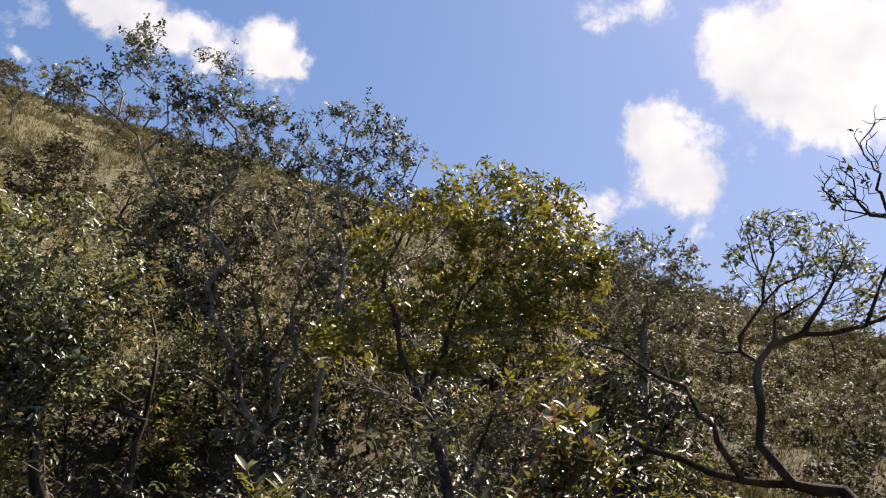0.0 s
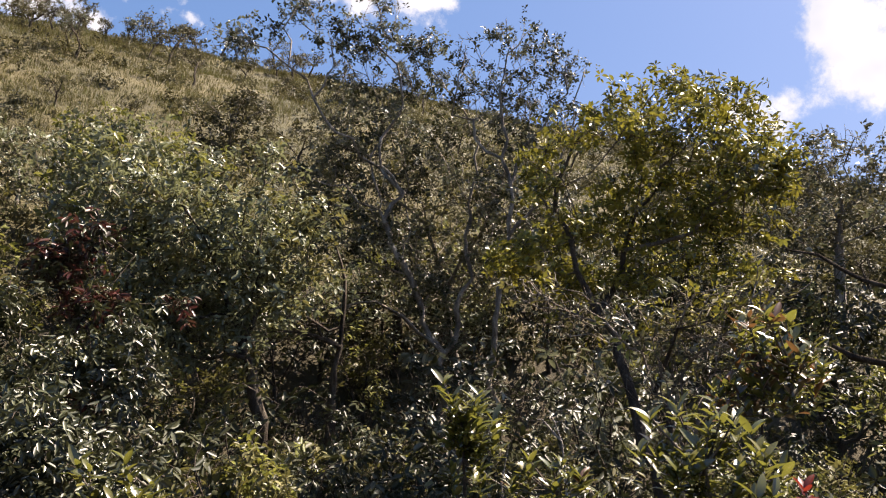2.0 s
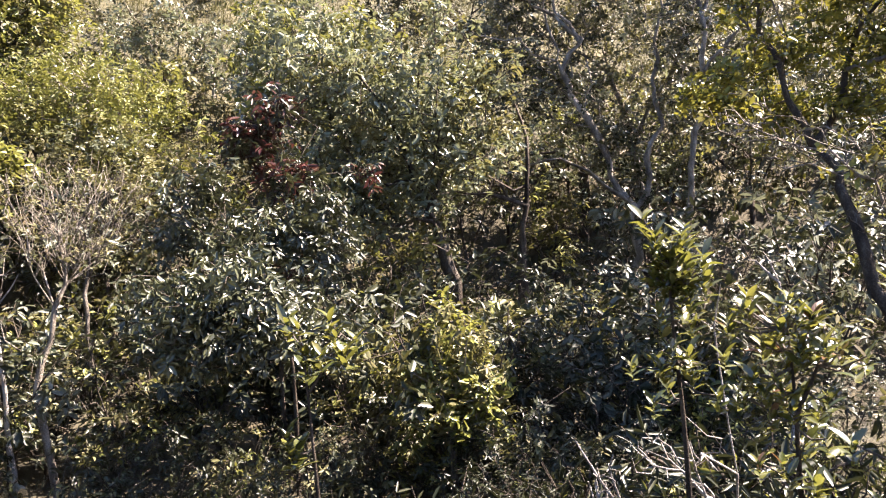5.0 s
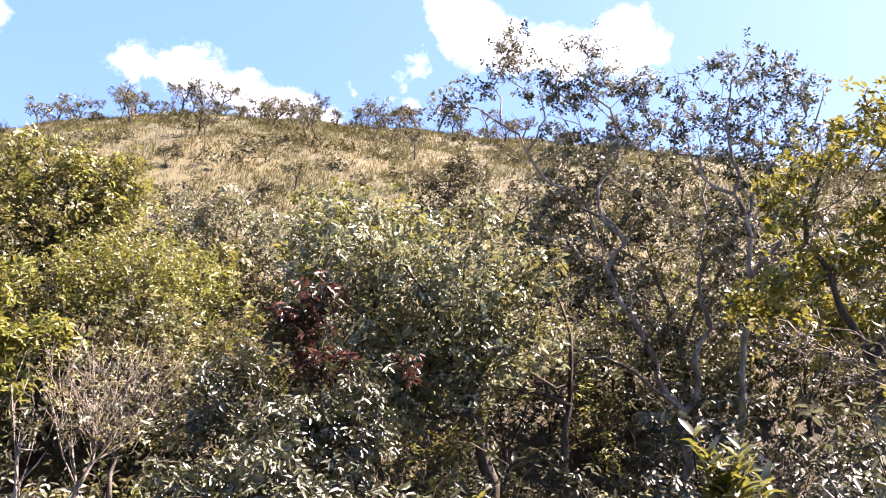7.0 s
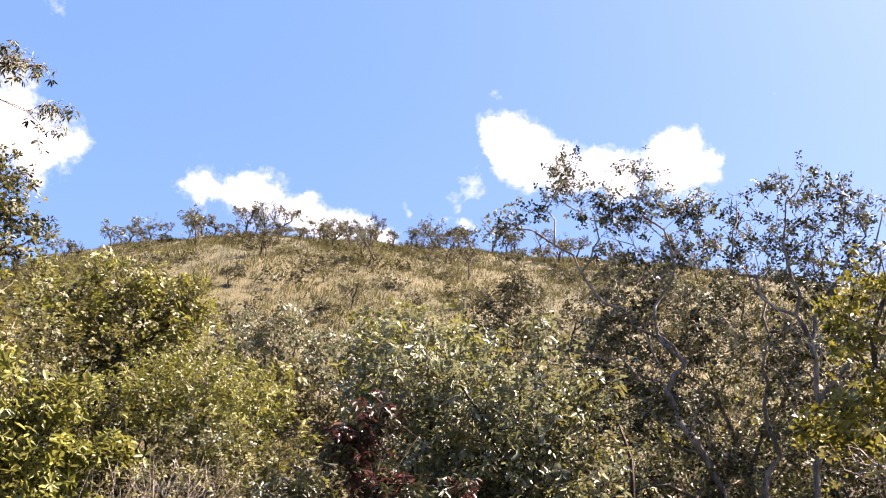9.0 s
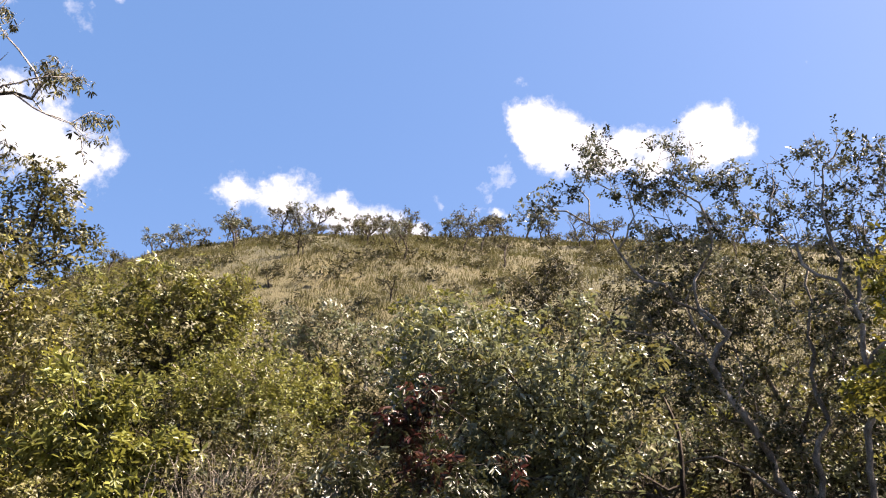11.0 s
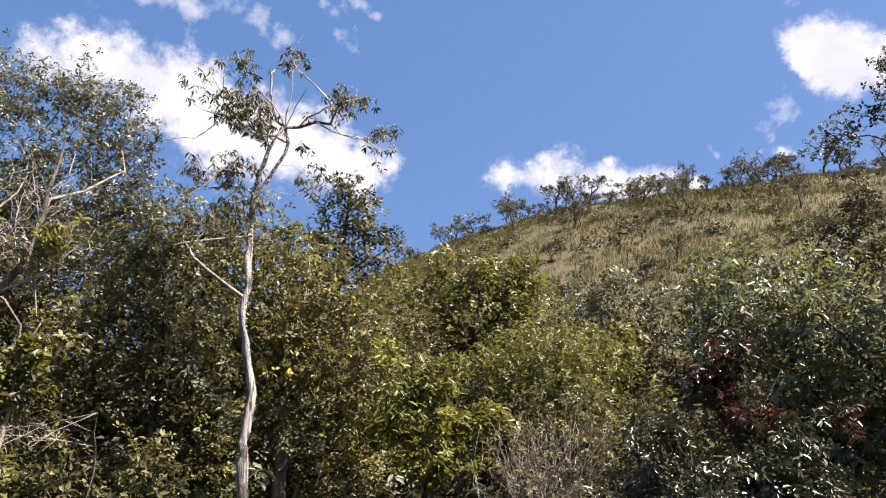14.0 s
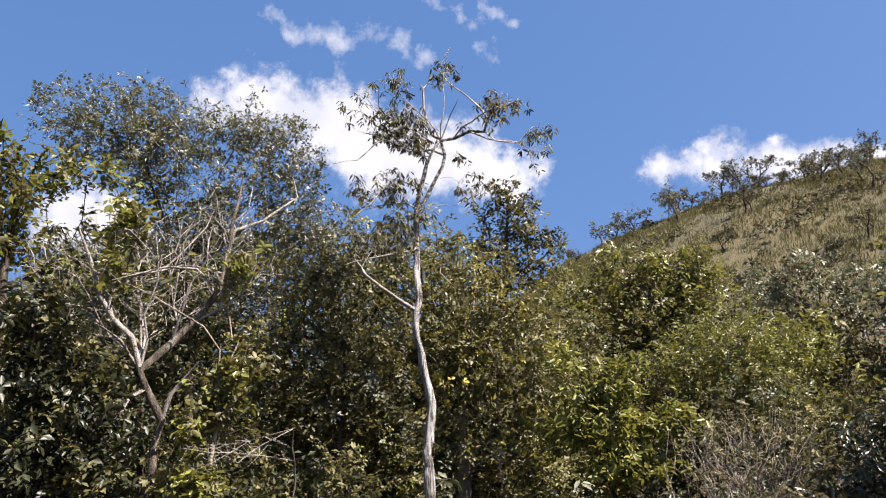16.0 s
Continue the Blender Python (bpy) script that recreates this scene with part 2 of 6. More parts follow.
BARK_GREY = bark_material("bark_grey", [(0.4, (0.071, 0.057, 0.043)), (0.5, (0.170, 0.144, 0.112)), (0.6, (0.355, 0.312, 0.260))])
DEAD_WOOD = bark_material("dead_wood", [(0.4, (0.13, 0.114, 0.098)), (0.5, (0.28, 0.254, 0.226)), (0.6, (0.43, 0.395, 0.36))], 14.0, 0.2)
BARK_WORN = bark_material("bark_worn", [(0.4, (0.033, 0.028, 0.023)), (0.5, (0.093, 0.076, 0.060)), (0.6, (0.217, 0.189, 0.156))], 12.0, 0.2)


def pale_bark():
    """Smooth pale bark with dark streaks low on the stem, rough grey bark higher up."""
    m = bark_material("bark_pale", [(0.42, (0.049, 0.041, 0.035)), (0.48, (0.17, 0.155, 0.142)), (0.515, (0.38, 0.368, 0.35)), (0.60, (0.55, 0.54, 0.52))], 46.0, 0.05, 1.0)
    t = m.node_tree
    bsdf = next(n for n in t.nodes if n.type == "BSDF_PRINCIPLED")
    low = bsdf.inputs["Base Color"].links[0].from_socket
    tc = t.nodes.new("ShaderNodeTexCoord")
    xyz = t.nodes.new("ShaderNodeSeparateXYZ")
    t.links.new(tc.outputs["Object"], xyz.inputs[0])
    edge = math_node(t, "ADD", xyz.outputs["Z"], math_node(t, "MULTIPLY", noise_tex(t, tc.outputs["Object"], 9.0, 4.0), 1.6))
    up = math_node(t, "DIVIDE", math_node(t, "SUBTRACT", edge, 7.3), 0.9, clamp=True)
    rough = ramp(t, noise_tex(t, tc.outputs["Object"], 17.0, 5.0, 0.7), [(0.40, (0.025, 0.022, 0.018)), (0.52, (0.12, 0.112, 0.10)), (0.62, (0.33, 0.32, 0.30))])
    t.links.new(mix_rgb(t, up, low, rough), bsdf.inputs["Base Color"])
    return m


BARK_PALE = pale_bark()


def ground_material():
    """Dry earth with leaf litter below, thatch of dry grass up the hill."""
    m, t, out, bsdf = material("earth_and_litter")
    tc = t.nodes.new("ShaderNodeTexCoord")
    big = noise_tex(t, tc.outputs["Object"], 0.18, 4.0)
    mid = noise_tex(t, tc.outputs["Object"], 1.6, 5.0, 0.6)
    fine = noise_tex(t, tc.outputs["Object"], 22.0, 5.0, 0.7)
    a = ramp(t, mid, [(0.3, (0.025, 0.020, 0.011)), (0.55, (0.060, 0.049, 0.025)), (0.75, (0.043, 0.041, 0.017))])
    b = ramp(t, big, [(0.35, (0.75, 0.78, 0.7)), (0.65, (1.2, 1.12, 1.0))])
    c = ramp(t, fine, [(0.3, (0.6, 0.58, 0.55)), (0.7, (1.25, 1.22, 1.15))])
    xyz = t.nodes.new("ShaderNodeSeparateXYZ")
    t.links.new(tc.outputs["Object"], xyz.inputs[0])
    slope = math_node(t, "DIVIDE", math_node(t, "SUBTRACT", math_node(t, "ADD", xyz.outputs["Z"], math_node(t, "MULTIPLY", mid, 3.0)), 3.6), 2.0, clamp=True)
    thatch = ramp(t, mid, [(0.3, (0.042, 0.038, 0.016)), (0.55, (0.076, 0.067, 0.028)), (0.75, (0.061, 0.054, 0.022))])
    t.links.new(mix_rgb(t, 1.0, mix_rgb(t, 1.0, mix_rgb(t, slope, a, thatch), b, "MULTIPLY"), c, "MULTIPLY"), bsdf.inputs["Base Color"])
    bsdf.inputs["Roughness"].default_value = 0.95
    bp = t.nodes.new("ShaderNodeBump")
    bp.inputs["Strength"].default_value, bp.inputs["Distance"].default_value = 0.8, 0.06
    t.links.new(fine, bp.inputs["Height"])
    t.links.new(bp.outputs[0], bsdf.inputs["Normal"])
    t.links.new(bsdf.outputs[0], out.inputs[0])
    return m


EARTH = ground_material()

# ---------------------------------------------------------------- ground and hill
RIDGE_YAW = [-180, -115, -85, -67, -60, -55, -49, -40, -32, -22, -13, -5, 4, 11, 16, 21, 25, 32, 45, 60, 90, 180]
RIDGE_UP = [1.0, 1.5, 4.0, 6.9, 8.7, 10.4, 12.2, 14.4, 16.0, 17.8, 19.0, 19.6, 20.0, 19.8, 19.1, 18.0, 16.6, 12.5, 8, 5, 3, 1.0]
FOOT, CREST, EYE_UP = 13.0, 45.0, 1.7


def step01(a, b, v):
    s = np.clip((v - a) / (b - a), 0, 1)
    return s * s * (3 - 2 * s)


def height(x, y):
    """Ground height: a low bank at the path, a dip, then the rounded hill."""
    x, y = np.asarray(x, float), np.asarray(y, float)
    r, yaw = np.hypot(x, y), np.degrees(np.arctan2(-x, y))
    front = 1 - step01(85, 125, np.abs(yaw))
    dip = -1.3 * step01(2.5, 8.0, r) * front
    up = np.interp(yaw, RIDGE_YAW, RIDGE_UP)
    top = EYE_UP + CREST * np.tan(np.radians(up))
    s = (r - FOOT) / (CREST - FOOT)
    rise = np.where(s < 0, 0, np.where(s < 1, 1.35 * s - 0.35 * s * s, 0))
    back = np.where(s >= 1, 1 + 0.9 * (s - 1) * np.exp(-1.5 * (s - 1)) * 0.3, 0) * np.exp(-np.maximum(r - CREST, 0) / 160)
    z = dip + (top - dip) * (rise + back)
    bumps = 0.10 * np.sin(x * 0.9 + 1.3) * np.cos(y * 0.8) + 0.05 * np.sin(x * 2.3 + y * 1.7) + 0.22 * np.sin(x * 0.31 + 0.5) * np.sin(y * 0.27 + 1.0) * step01(10, 25, r)
    return z + bumps * step01(1.5, 5, r)


def mesh_from(name, verts, faces, mat, smooth=False):
    """One mesh from arrays of vertices and of faces with equal corner counts (a list of such arrays)."""
    me = bpy.data.meshes.new(name)
    faces = [np.asarray(f, np.int32) for f in faces if len(f)]
    me.vertices.add(len(verts))
    me.vertices.foreach_set("co", np.asarray(verts, np.float32).ravel())
    loops = np.concatenate([f.ravel() for f in faces])
    totals = np.concatenate([np.full(len(f), f.shape[1], np.int32) for f in faces])
    me.loops.add(len(loops))
    me.loops.foreach_set("vertex_index", loops)
    me.polygons.add(len(totals))
    me.polygons.foreach_set("loop_start", np.r_[0, np.cumsum(totals)[:-1]].astype(np.int32))
    if smooth:
        me.polygons.foreach_set("use_smooth", np.ones(len(totals), bool))
    me.update(calc_edges=True)
    me.materials.append(mat)
    return me


def part(name, me, parent, label="", kind=""):
    ob = new(name, me)
    ob.parent = parent
    return tagged(ob, label, kind=kind)


def make_ground():
    rings = np.concatenate([np.linspace(0.3, 13, 40), np.linspace(13.5, 50, 74), np.geomspace(52, 3500, 40)])
    turns = 300
    ang = np.linspace(0, 2 * np.pi, turns, endpoint=False)
    x, y = -np.sin(ang)[None] * rings[:, None], np.cos(ang)[None] * rings[:, None]
    verts = np.stack([x, y, height(x, y)], -1).reshape(-1, 3)
    verts = np.vstack([verts, [[0, 0, float(height(0, 0))]]])
    i, j = np.meshgrid(np.arange(len(rings) - 1), np.arange(turns), indexing="ij")
    k = (j + 1) % turns
    quads = np.stack([i * turns + j, (i + 1) * turns + j, (i + 1) * turns + k, i * turns + k], -1).reshape(-1, 4)[:, ::-1]
    hub = len(verts) - 1
    tris = np.stack([np.full(turns, hub), np.arange(turns), (np.arange(turns) + 1) % turns], -1)[:, ::-1]
    ob = new("ground", mesh_from("ground", verts, [quads, tris], EARTH, True))
    return tagged(ob, "dry earthy ground rising to a grassy rounded hill", "ground", kind="structure")


make_ground()
# ---------------------------------------------------------------- plants: stems, twigs and leaves


def unit(v):
    return v / np.maximum(np.linalg.norm(v, axis=-1, keepdims=True), 1e-9)


def tube(points, radii, sides=6, lumps=0.0):
    """Vertices and quads of a tapered tube along the points; lumps: how fluted and knobbly it is."""
    p, r = np.asarray(points, float), np.asarray(radii, float)
    way = unit(np.gradient(p, axis=0))
    side = np.zeros_like(p)
    ref = np.array([1.0, 0.2, 0.1]) if abs(way[0][0]) < 0.8 else np.array([0.1, 1.0, 0.2])
    for n in range(len(p)):
        ref = ref - way[n] * (ref @ way[n])
        ref = ref / max(np.linalg.norm(ref), 1e-9)
        side[n] = ref
    up = np.cross(way, side)
    a = np.linspace(0, 2 * np.pi, sides, endpoint=False)
    ring = side[:, None] * np.cos(a)[None, :, None] + up[:, None] * np.sin(a)[None, :, None]
    wide = np.ones((len(p), sides))
    if lumps:
        far = np.r_[0, np.cumsum(np.linalg.norm(np.diff(p, axis=0), axis=1))][:, None]
        turn = a[None, :]
        wide += lumps * (np.sin(2 * turn + far * 1.9) * 0.5 + np.sin(3 * turn - far * 3.1 + 1) * 0.45 + np.sin(far * 7.3 + turn) * 0.35 + np.sin(far * 17 + 2 * turn) * 0.2)
    verts = (p[:, None] + ring * (r[:, None] * wide)[:, :, None]).reshape(-1, 3)
    i, j = np.meshgrid(np.arange(len(p) - 1), np.arange(sides), indexing="ij")
    k = (j + 1) % sides
    quads = np.stack([i * sides + j, i * sides + k, (i + 1) * sides + k, (i + 1) * sides + j], -1).reshape(-1, 4)
    return verts, quads


def tubes_mesh(name, lines, mat, sides=6, lumps=0.0):
    """One mesh of several tubes: lines of (points, radii)."""
    vs, fs, n = [], [], 0
    for pts, rad in lines:
        v, q = tube(pts, rad, sides, lumps)
        vs.append(v)
        fs.append(q + n)
        n += len(v)
    return mesh_from(name, np.concatenate(vs), [np.concatenate(fs)], mat, True)


def smooth_line(points, gap):
    """A rounded line through the points, with a node about every gap metres."""
    p = np.asarray(points, float)
    if len(p) < 2:
        return p
    q = np.vstack([2 * p[0] - p[1], p, 2 * p[-1] - p[-2]])
    out = []
    for a, b, c, d in zip(q, q[1:], q[2:], q[3:]):
        for t in np.arange(0, 1, 1 / max(1, int(np.linalg.norm(c - b) / gap))):
            out.append(0.5 * (2 * b + (c - a) * t + (2 * a - 5 * b + 4 * c - d) * t**2 + (3 * b - a - 3 * c + d) * t**3))
    return np.vstack(out + [p[-1]])


def grow(paths, tips, rng, gap=0.25, crook=0.12, reach=0.25, stout=()):
    """Nodes and parents of a branching stem: given stems first, then each tip joined to the nearest node by a crooked twig."""
    size = sum(len(smooth_line(p, gap)) for p in paths) + len(tips) * 9 + 10
    pos, parent, along, least, n = np.zeros((size, 3)), np.full(size, -1), np.zeros(size), np.zeros(size), 0
    for k, p in enumerate(paths):
        line = smooth_line(p, gap)
        if len(line) > 3:
            sway = rng.normal(0, 1, (len(line), 3)) * crook * gap * 0.22
            sway[0] = sway[-1] = 0
            line = line + sway
        last = -1
        if k:
            last = int(np.argmin(((pos[:n] - line[0]) ** 2).sum(1)))
            line = line[1:]
        thick = np.linspace(*stout[k], len(line)) if k < len(stout) and stout[k] else np.zeros(len(line))
        for q, w in zip(line, thick):
            pos[n], parent[n], least[n] = q, last, w
            along[n] = 0 if last < 0 else along[last] + np.linalg.norm(q - pos[last])
            last, n = n, n + 1
    first, ends = n, []
    start = max(1, min(first, 2 + first // 3)) if len(paths) == 1 else 2
    if len(tips):
        near = np.sqrt(((tips[:, None] - pos[None, :n:2]) ** 2).sum(-1)).min(1)
        for tip in tips[np.argsort(near)]:
            d = np.sqrt(((pos[start:n] - tip) ** 2).sum(1)) + reach * along[start:n] + 0.35 * np.maximum(0, pos[start:n, 2] - tip[2])
            j = start + int(np.argmin(d))
            span = tip - pos[j]
            far = np.linalg.norm(span)
            steps = int(np.clip(far / gap, 1, 7))
            lead = unit(pos[j] - pos[parent[j]]) * far * 0.35 if parent[j] >= 0 else 0
            last = j
            wob = rng.normal(0, crook * gap, (steps, 3))
            for s in range(1, steps + 1):
                f = s / steps
                q = pos[j] + span * f + lead * f * (1 - f) + (wob[s - 1] if s < steps else 0)
                pos[n], parent[n] = q, last
                along[n] = along[last] + np.linalg.norm(q - pos[last])
                last, n = n, n + 1
            ends.append(last)
    return pos[:n].copy(), parent[:n].copy(), np.array(ends, int), least[:n].copy()


def chains(pos, parent, tip_r, root_r, least, rng):
    """Split the stem into lines, thickest first, with a radius at each node."""
    n = len(pos)
    load, kids = np.zeros(n), [[] for _ in range(n)]
    for i in range(n):
        if parent[i] >= 0:
            kids[parent[i]].append(i)
    for i in range(n - 1, -1, -1):
        if not kids[i]:
            load[i] += 1
        if parent[i] >= 0:
            load[parent[i]] += load[i]
    far = np.zeros(n)
    for i in range(1, n):
        far[i] = far[parent[i]] + np.linalg.norm(pos[i] - pos[parent[i]]) if parent[i] >= 0 else 0
    rad = tip_r + (root_r - tip_r) * (load / load[0]) ** 0.72 * (1 - 0.55 * far / max(far.max(), 0.1))
    flare = 1 + 0.35 * np.exp(-far / (4 * root_r))
    rad = rad * np.where(load > 0.9 * load[0], flare, 1)
    rad = np.maximum(rad, least) * (1 + 0.10 * rng.normal(0, 1, n).clip(-1.5, 1.5) * (rad > 2 * tip_r))
    out, todo = [], [(0, -1)]
    while todo:
        i, before = todo.pop()
        line = [before] if before >= 0 else []
        while True:
            line.append(i)
            if not kids[i]:
                break
            best = max(kids[i], key=lambda c: load[c])
            todo += [(c, i) for c in kids[i] if c != best]
            i = best
        r = rad[line].copy()
        if before >= 0 and len(r) > 1:
            r[0] = r[1]
        r[-1] *= 0.6
        out.append((pos[line], r, load[line[1]] if len(line) > 1 else 1))
    out[1:] = sorted(out[1:], key=lambda c: -c[2])
    return out


def leaf_mesh(name, base, way, face, length, width, mat, fine=False):
    """Many leaves in one mesh: folded blades of two or four facets."""
    way = unit(way)
    side = unit(np.cross(way, face))
    up = np.cross(side, way)
    L, W = length[:, None], width[:, None]
    n = len(base)
    if not fine:
        v = np.stack([base, base + way * L * 0.5 + side * W * 0.5 + up * W * 0.18, base + way * L - up * L * 0.1, base + way * L * 0.5 - side * W * 0.5 + up * W * 0.18], 1)
        k = np.arange(n)[:, None] * 4
        tris = np.concatenate([k + [0, 1, 2], k + [0, 2, 3]])
        return mesh_from(name, v.reshape(-1, 3), [tris], mat)
    rise = up * W * 0.16
    v = np.stack([base, base + way * L * 0.28 + side * W * 0.42 + rise, base + way * L * 0.68 + side * W * 0.40 + rise - up * L * 0.04, base + way * L - up * L * 0.14,
                  base + way * L * 0.68 - side * W * 0.40 + rise - up * L * 0.04, base + way * L * 0.28 - side * W * 0.42 + rise], 1)
    k = np.arange(n)[:, None] * 6
    quads = np.concatenate([k + [0, 1, 2, 3], k + [0, 3, 4, 5]])
    return mesh_from(name, v.reshape(-1, 3), [quads], mat)


def spread_leaves(spots, ways, rng, count, spread, leaf, droop):
    """Leaf bases, directions, faces and sizes: each twig end carries small whorls, whose leaves spread round one axis and hang a little."""
    ring, whorls = 6, max(1, round(count / 7.5))
    n = len(spots) * whorls
    k = np.repeat(np.arange(len(spots)), whorls)
    lone = (np.arange(n) % whorls > 0)[:, None]
    axis = unit(ways[k] * 0.5 + rng.normal(0, 0.45, (n, 3)) + np.array([0, 0, 0.5]))
    centre = spots[k] + lone * (rng.normal(0, spread * 0.8, (n, 3)) - ways[k] * rng.random((n, 1)) * spread * 1.4)
    a = unit(np.cross(axis, unit(rng.normal(0, 1, (n, 3)))))
    b = np.cross(axis, a)
    e = np.repeat(np.arange(n), ring)
    turn = np.tile(np.arange(ring) * 2 * np.pi / ring, n) + rng.normal(0, 0.6, n * ring)
    radial = a[e] * np.cos(turn)[:, None] + b[e] * np.sin(turn)[:, None]
    size = leaf[0] * rng.uniform(0.7, 1.15, n)[e] * rng.uniform(0.75, 1.2, n * ring)
    way = unit(radial + axis[e] * rng.uniform(-0.1, 0.8, (n * ring, 1))) + np.array([0, 0, -0.7 * droop])
    face = unit(axis[e] + rng.normal(0, 0.25, (n * ring, 3)))
    base = centre[e] + radial * size[:, None] * 0.12 - axis[e] * (rng.random((n * ring, 1)) * leaf[0] * 1.1)
    return base, way, face, size, size * leaf[1] * rng.uniform(0.85, 1.2, n * ring)


def blob_points(blobs, count, rng):
    """Points spread over ellipsoids (x, y, z, across, up), denser towards their skins."""
    b = np.asarray(blobs, float)
    share = b[:, 3] ** 2 * b[:, 4]
    share = share ** 0.75
    pick = rng.choice(len(b), count, p=share / share.sum())
    d = unit(rng.normal(0, 1, (count, 3))) * rng.random(count)[:, None] ** 0.42
    return b[pick, :3] + d * np.stack([b[pick, 3], b[pick, 3], b[pick, 4]], 1)


def plant(name, label, category, paths, blobs, clusters, per, leaf, leaf_mat, bark, root_r, tip_r=0.006, spread=0.16, droop=0.3,
          seed=1, group="", limbs=6, fine=False, crook=0.2, bare=0, gap=0.25, second=None, sides=7, sink=True, reach=0.35, stout=(), twig_bark=None, lumps=0.13):
    """A tree or shrub: trunk, its main limbs, fine twigs and foliage. bare: extra leafless twig ends."""
    rng = np.random.default_rng(seed)
    root = np.array(paths[0][0], float)
    if sink:
        root[2] = float(height(root[0], root[1])) - 0.06
    paths = [[root] + [np.array(q, float) for q in paths[0][1:]]] + [[np.array(q, float) for q in p] for p in paths[1:]]
    paths = [[q - root for q in p] for p in paths]
    local = [(x - root[0], y - root[1], z - root[2], a, b) for x, y, z, a, b in blobs]
    tips = blob_points(local, clusters + bare, rng) if clusters + bare else np.zeros((0, 3))
    tips = tips[tips[:, 2] > 0.12]
    pos, parent, ends, least = grow(paths, tips, rng, gap, crook, reach, stout)
    lines = chains(pos, parent, tip_r, root_r, least, rng)
    thing = tagged(new(name), label, category, group)
    thing.location = root
    part("trunk", tubes_mesh("trunk", [lines[0][:2]], bark, sides + 5, lumps), thing)
    main = [c for c in lines[1:] if c[2] >= 3][:limbs]
    for c in main:
        part("limb", tubes_mesh("limb", [c[:2]], twig_bark if twig_bark and c[1].max() < 0.034 else bark, sides + 1, lumps * 0.8), thing)
    rest = [c[:2] for c in lines[1 + len(main):]]
    if rest:
        part("branchwork", tubes_mesh("branchwork", rest, twig_bark or bark, 3), thing, kind="stuff")
    if bare:
        ends = rng.permutation(ends)[: max(1, len(ends) - bare)]
    if per and len(ends):
        ways = unit(pos[ends] - pos[np.maximum(parent[ends], 0)])
        spots = pos[ends]
        if second:
            split = rng.random(len(ends)) < second[0]
            for some, mat in ((split, second[1]), (~split, leaf_mat)):
                if some.any():
                    part("foliage", leaf_mesh("foliage", *spread_leaves(spots[some], ways[some], rng, per, spread, leaf, droop), mat, fine), thing, kind="stuff")
        else:
            part("foliage", leaf_mesh("foliage", *spread_leaves(spots, ways, rng, per, spread, leaf, droop), leaf_mat, fine), thing, kind="stuff")
    return thing


# ---------------------------------------------------------------- the trees and shrubs that stand out
trunk_lines = [[(-6.72, 8.71, -0.01), (-6.68, 8.74, 1.68), (-6.71, 8.73, 2.28), (-6.64, 8.77, 2.75), (-6.66, 8.76, 3.15), (-6.74, 8.71, 3.69), (-6.78, 8.67, 4.11), (-6.73, 8.71, 4.5), (-6.75, 8.69, 4.85), (-6.72, 8.72, 5.3), (-6.71, 8.72, 5.85), (-6.6, 8.81, 6.11), (-6.44, 8.91, 6.45), (-6.3, 9.01, 6.84), (-6.36, 8.97, 7.11), (-6.47, 8.9, 7.22), (-6.54, 8.84, 7.57), (-6.56, 8.83, 8.07)],
       [(-6.77, 8.68, 4.37), (-6.92, 8.25, 4.53), (-7.02, 7.84, 4.75)]]
bough_lines = [[(-6.33, 8.99, 7.04), (-6.19, 9.12, 7.15), (-6, 9.28, 7.28), (-5.81, 9.43, 7.27), (-5.76, 9.5, 7.51), (-5.87, 9.47, 7.74), (-6.11, 9.37, 8.04), (-6.28, 9.3, 8.23), (-6.47, 9.21, 8.58), (-6.31, 9.36, 9.02)],
       [(-6.71, 8.72, 5.85), (-6.66, 8.7, 6.1), (-6.54, 8.72, 6.45), (-6.41, 8.75, 6.8), (-6.27, 8.79, 7.01)],
       [(-5.7, 9.38, 7.46), (-5.63, 9.5, 7.66), (-5.46, 9.67, 7.82), (-5.3, 9.82, 7.73)],
       [(-5.76, 9.35, 7.2), (-5.66, 9.55, 7.09), (-5.41, 9.82, 7.07), (-5.32, 10.01, 6.96), (-5.35, 10.14, 6.69)],
       [(-5.29, 9.6, 6.94), (-5.19, 9.93, 7.31), (-5.02, 10.29, 7.37)]]
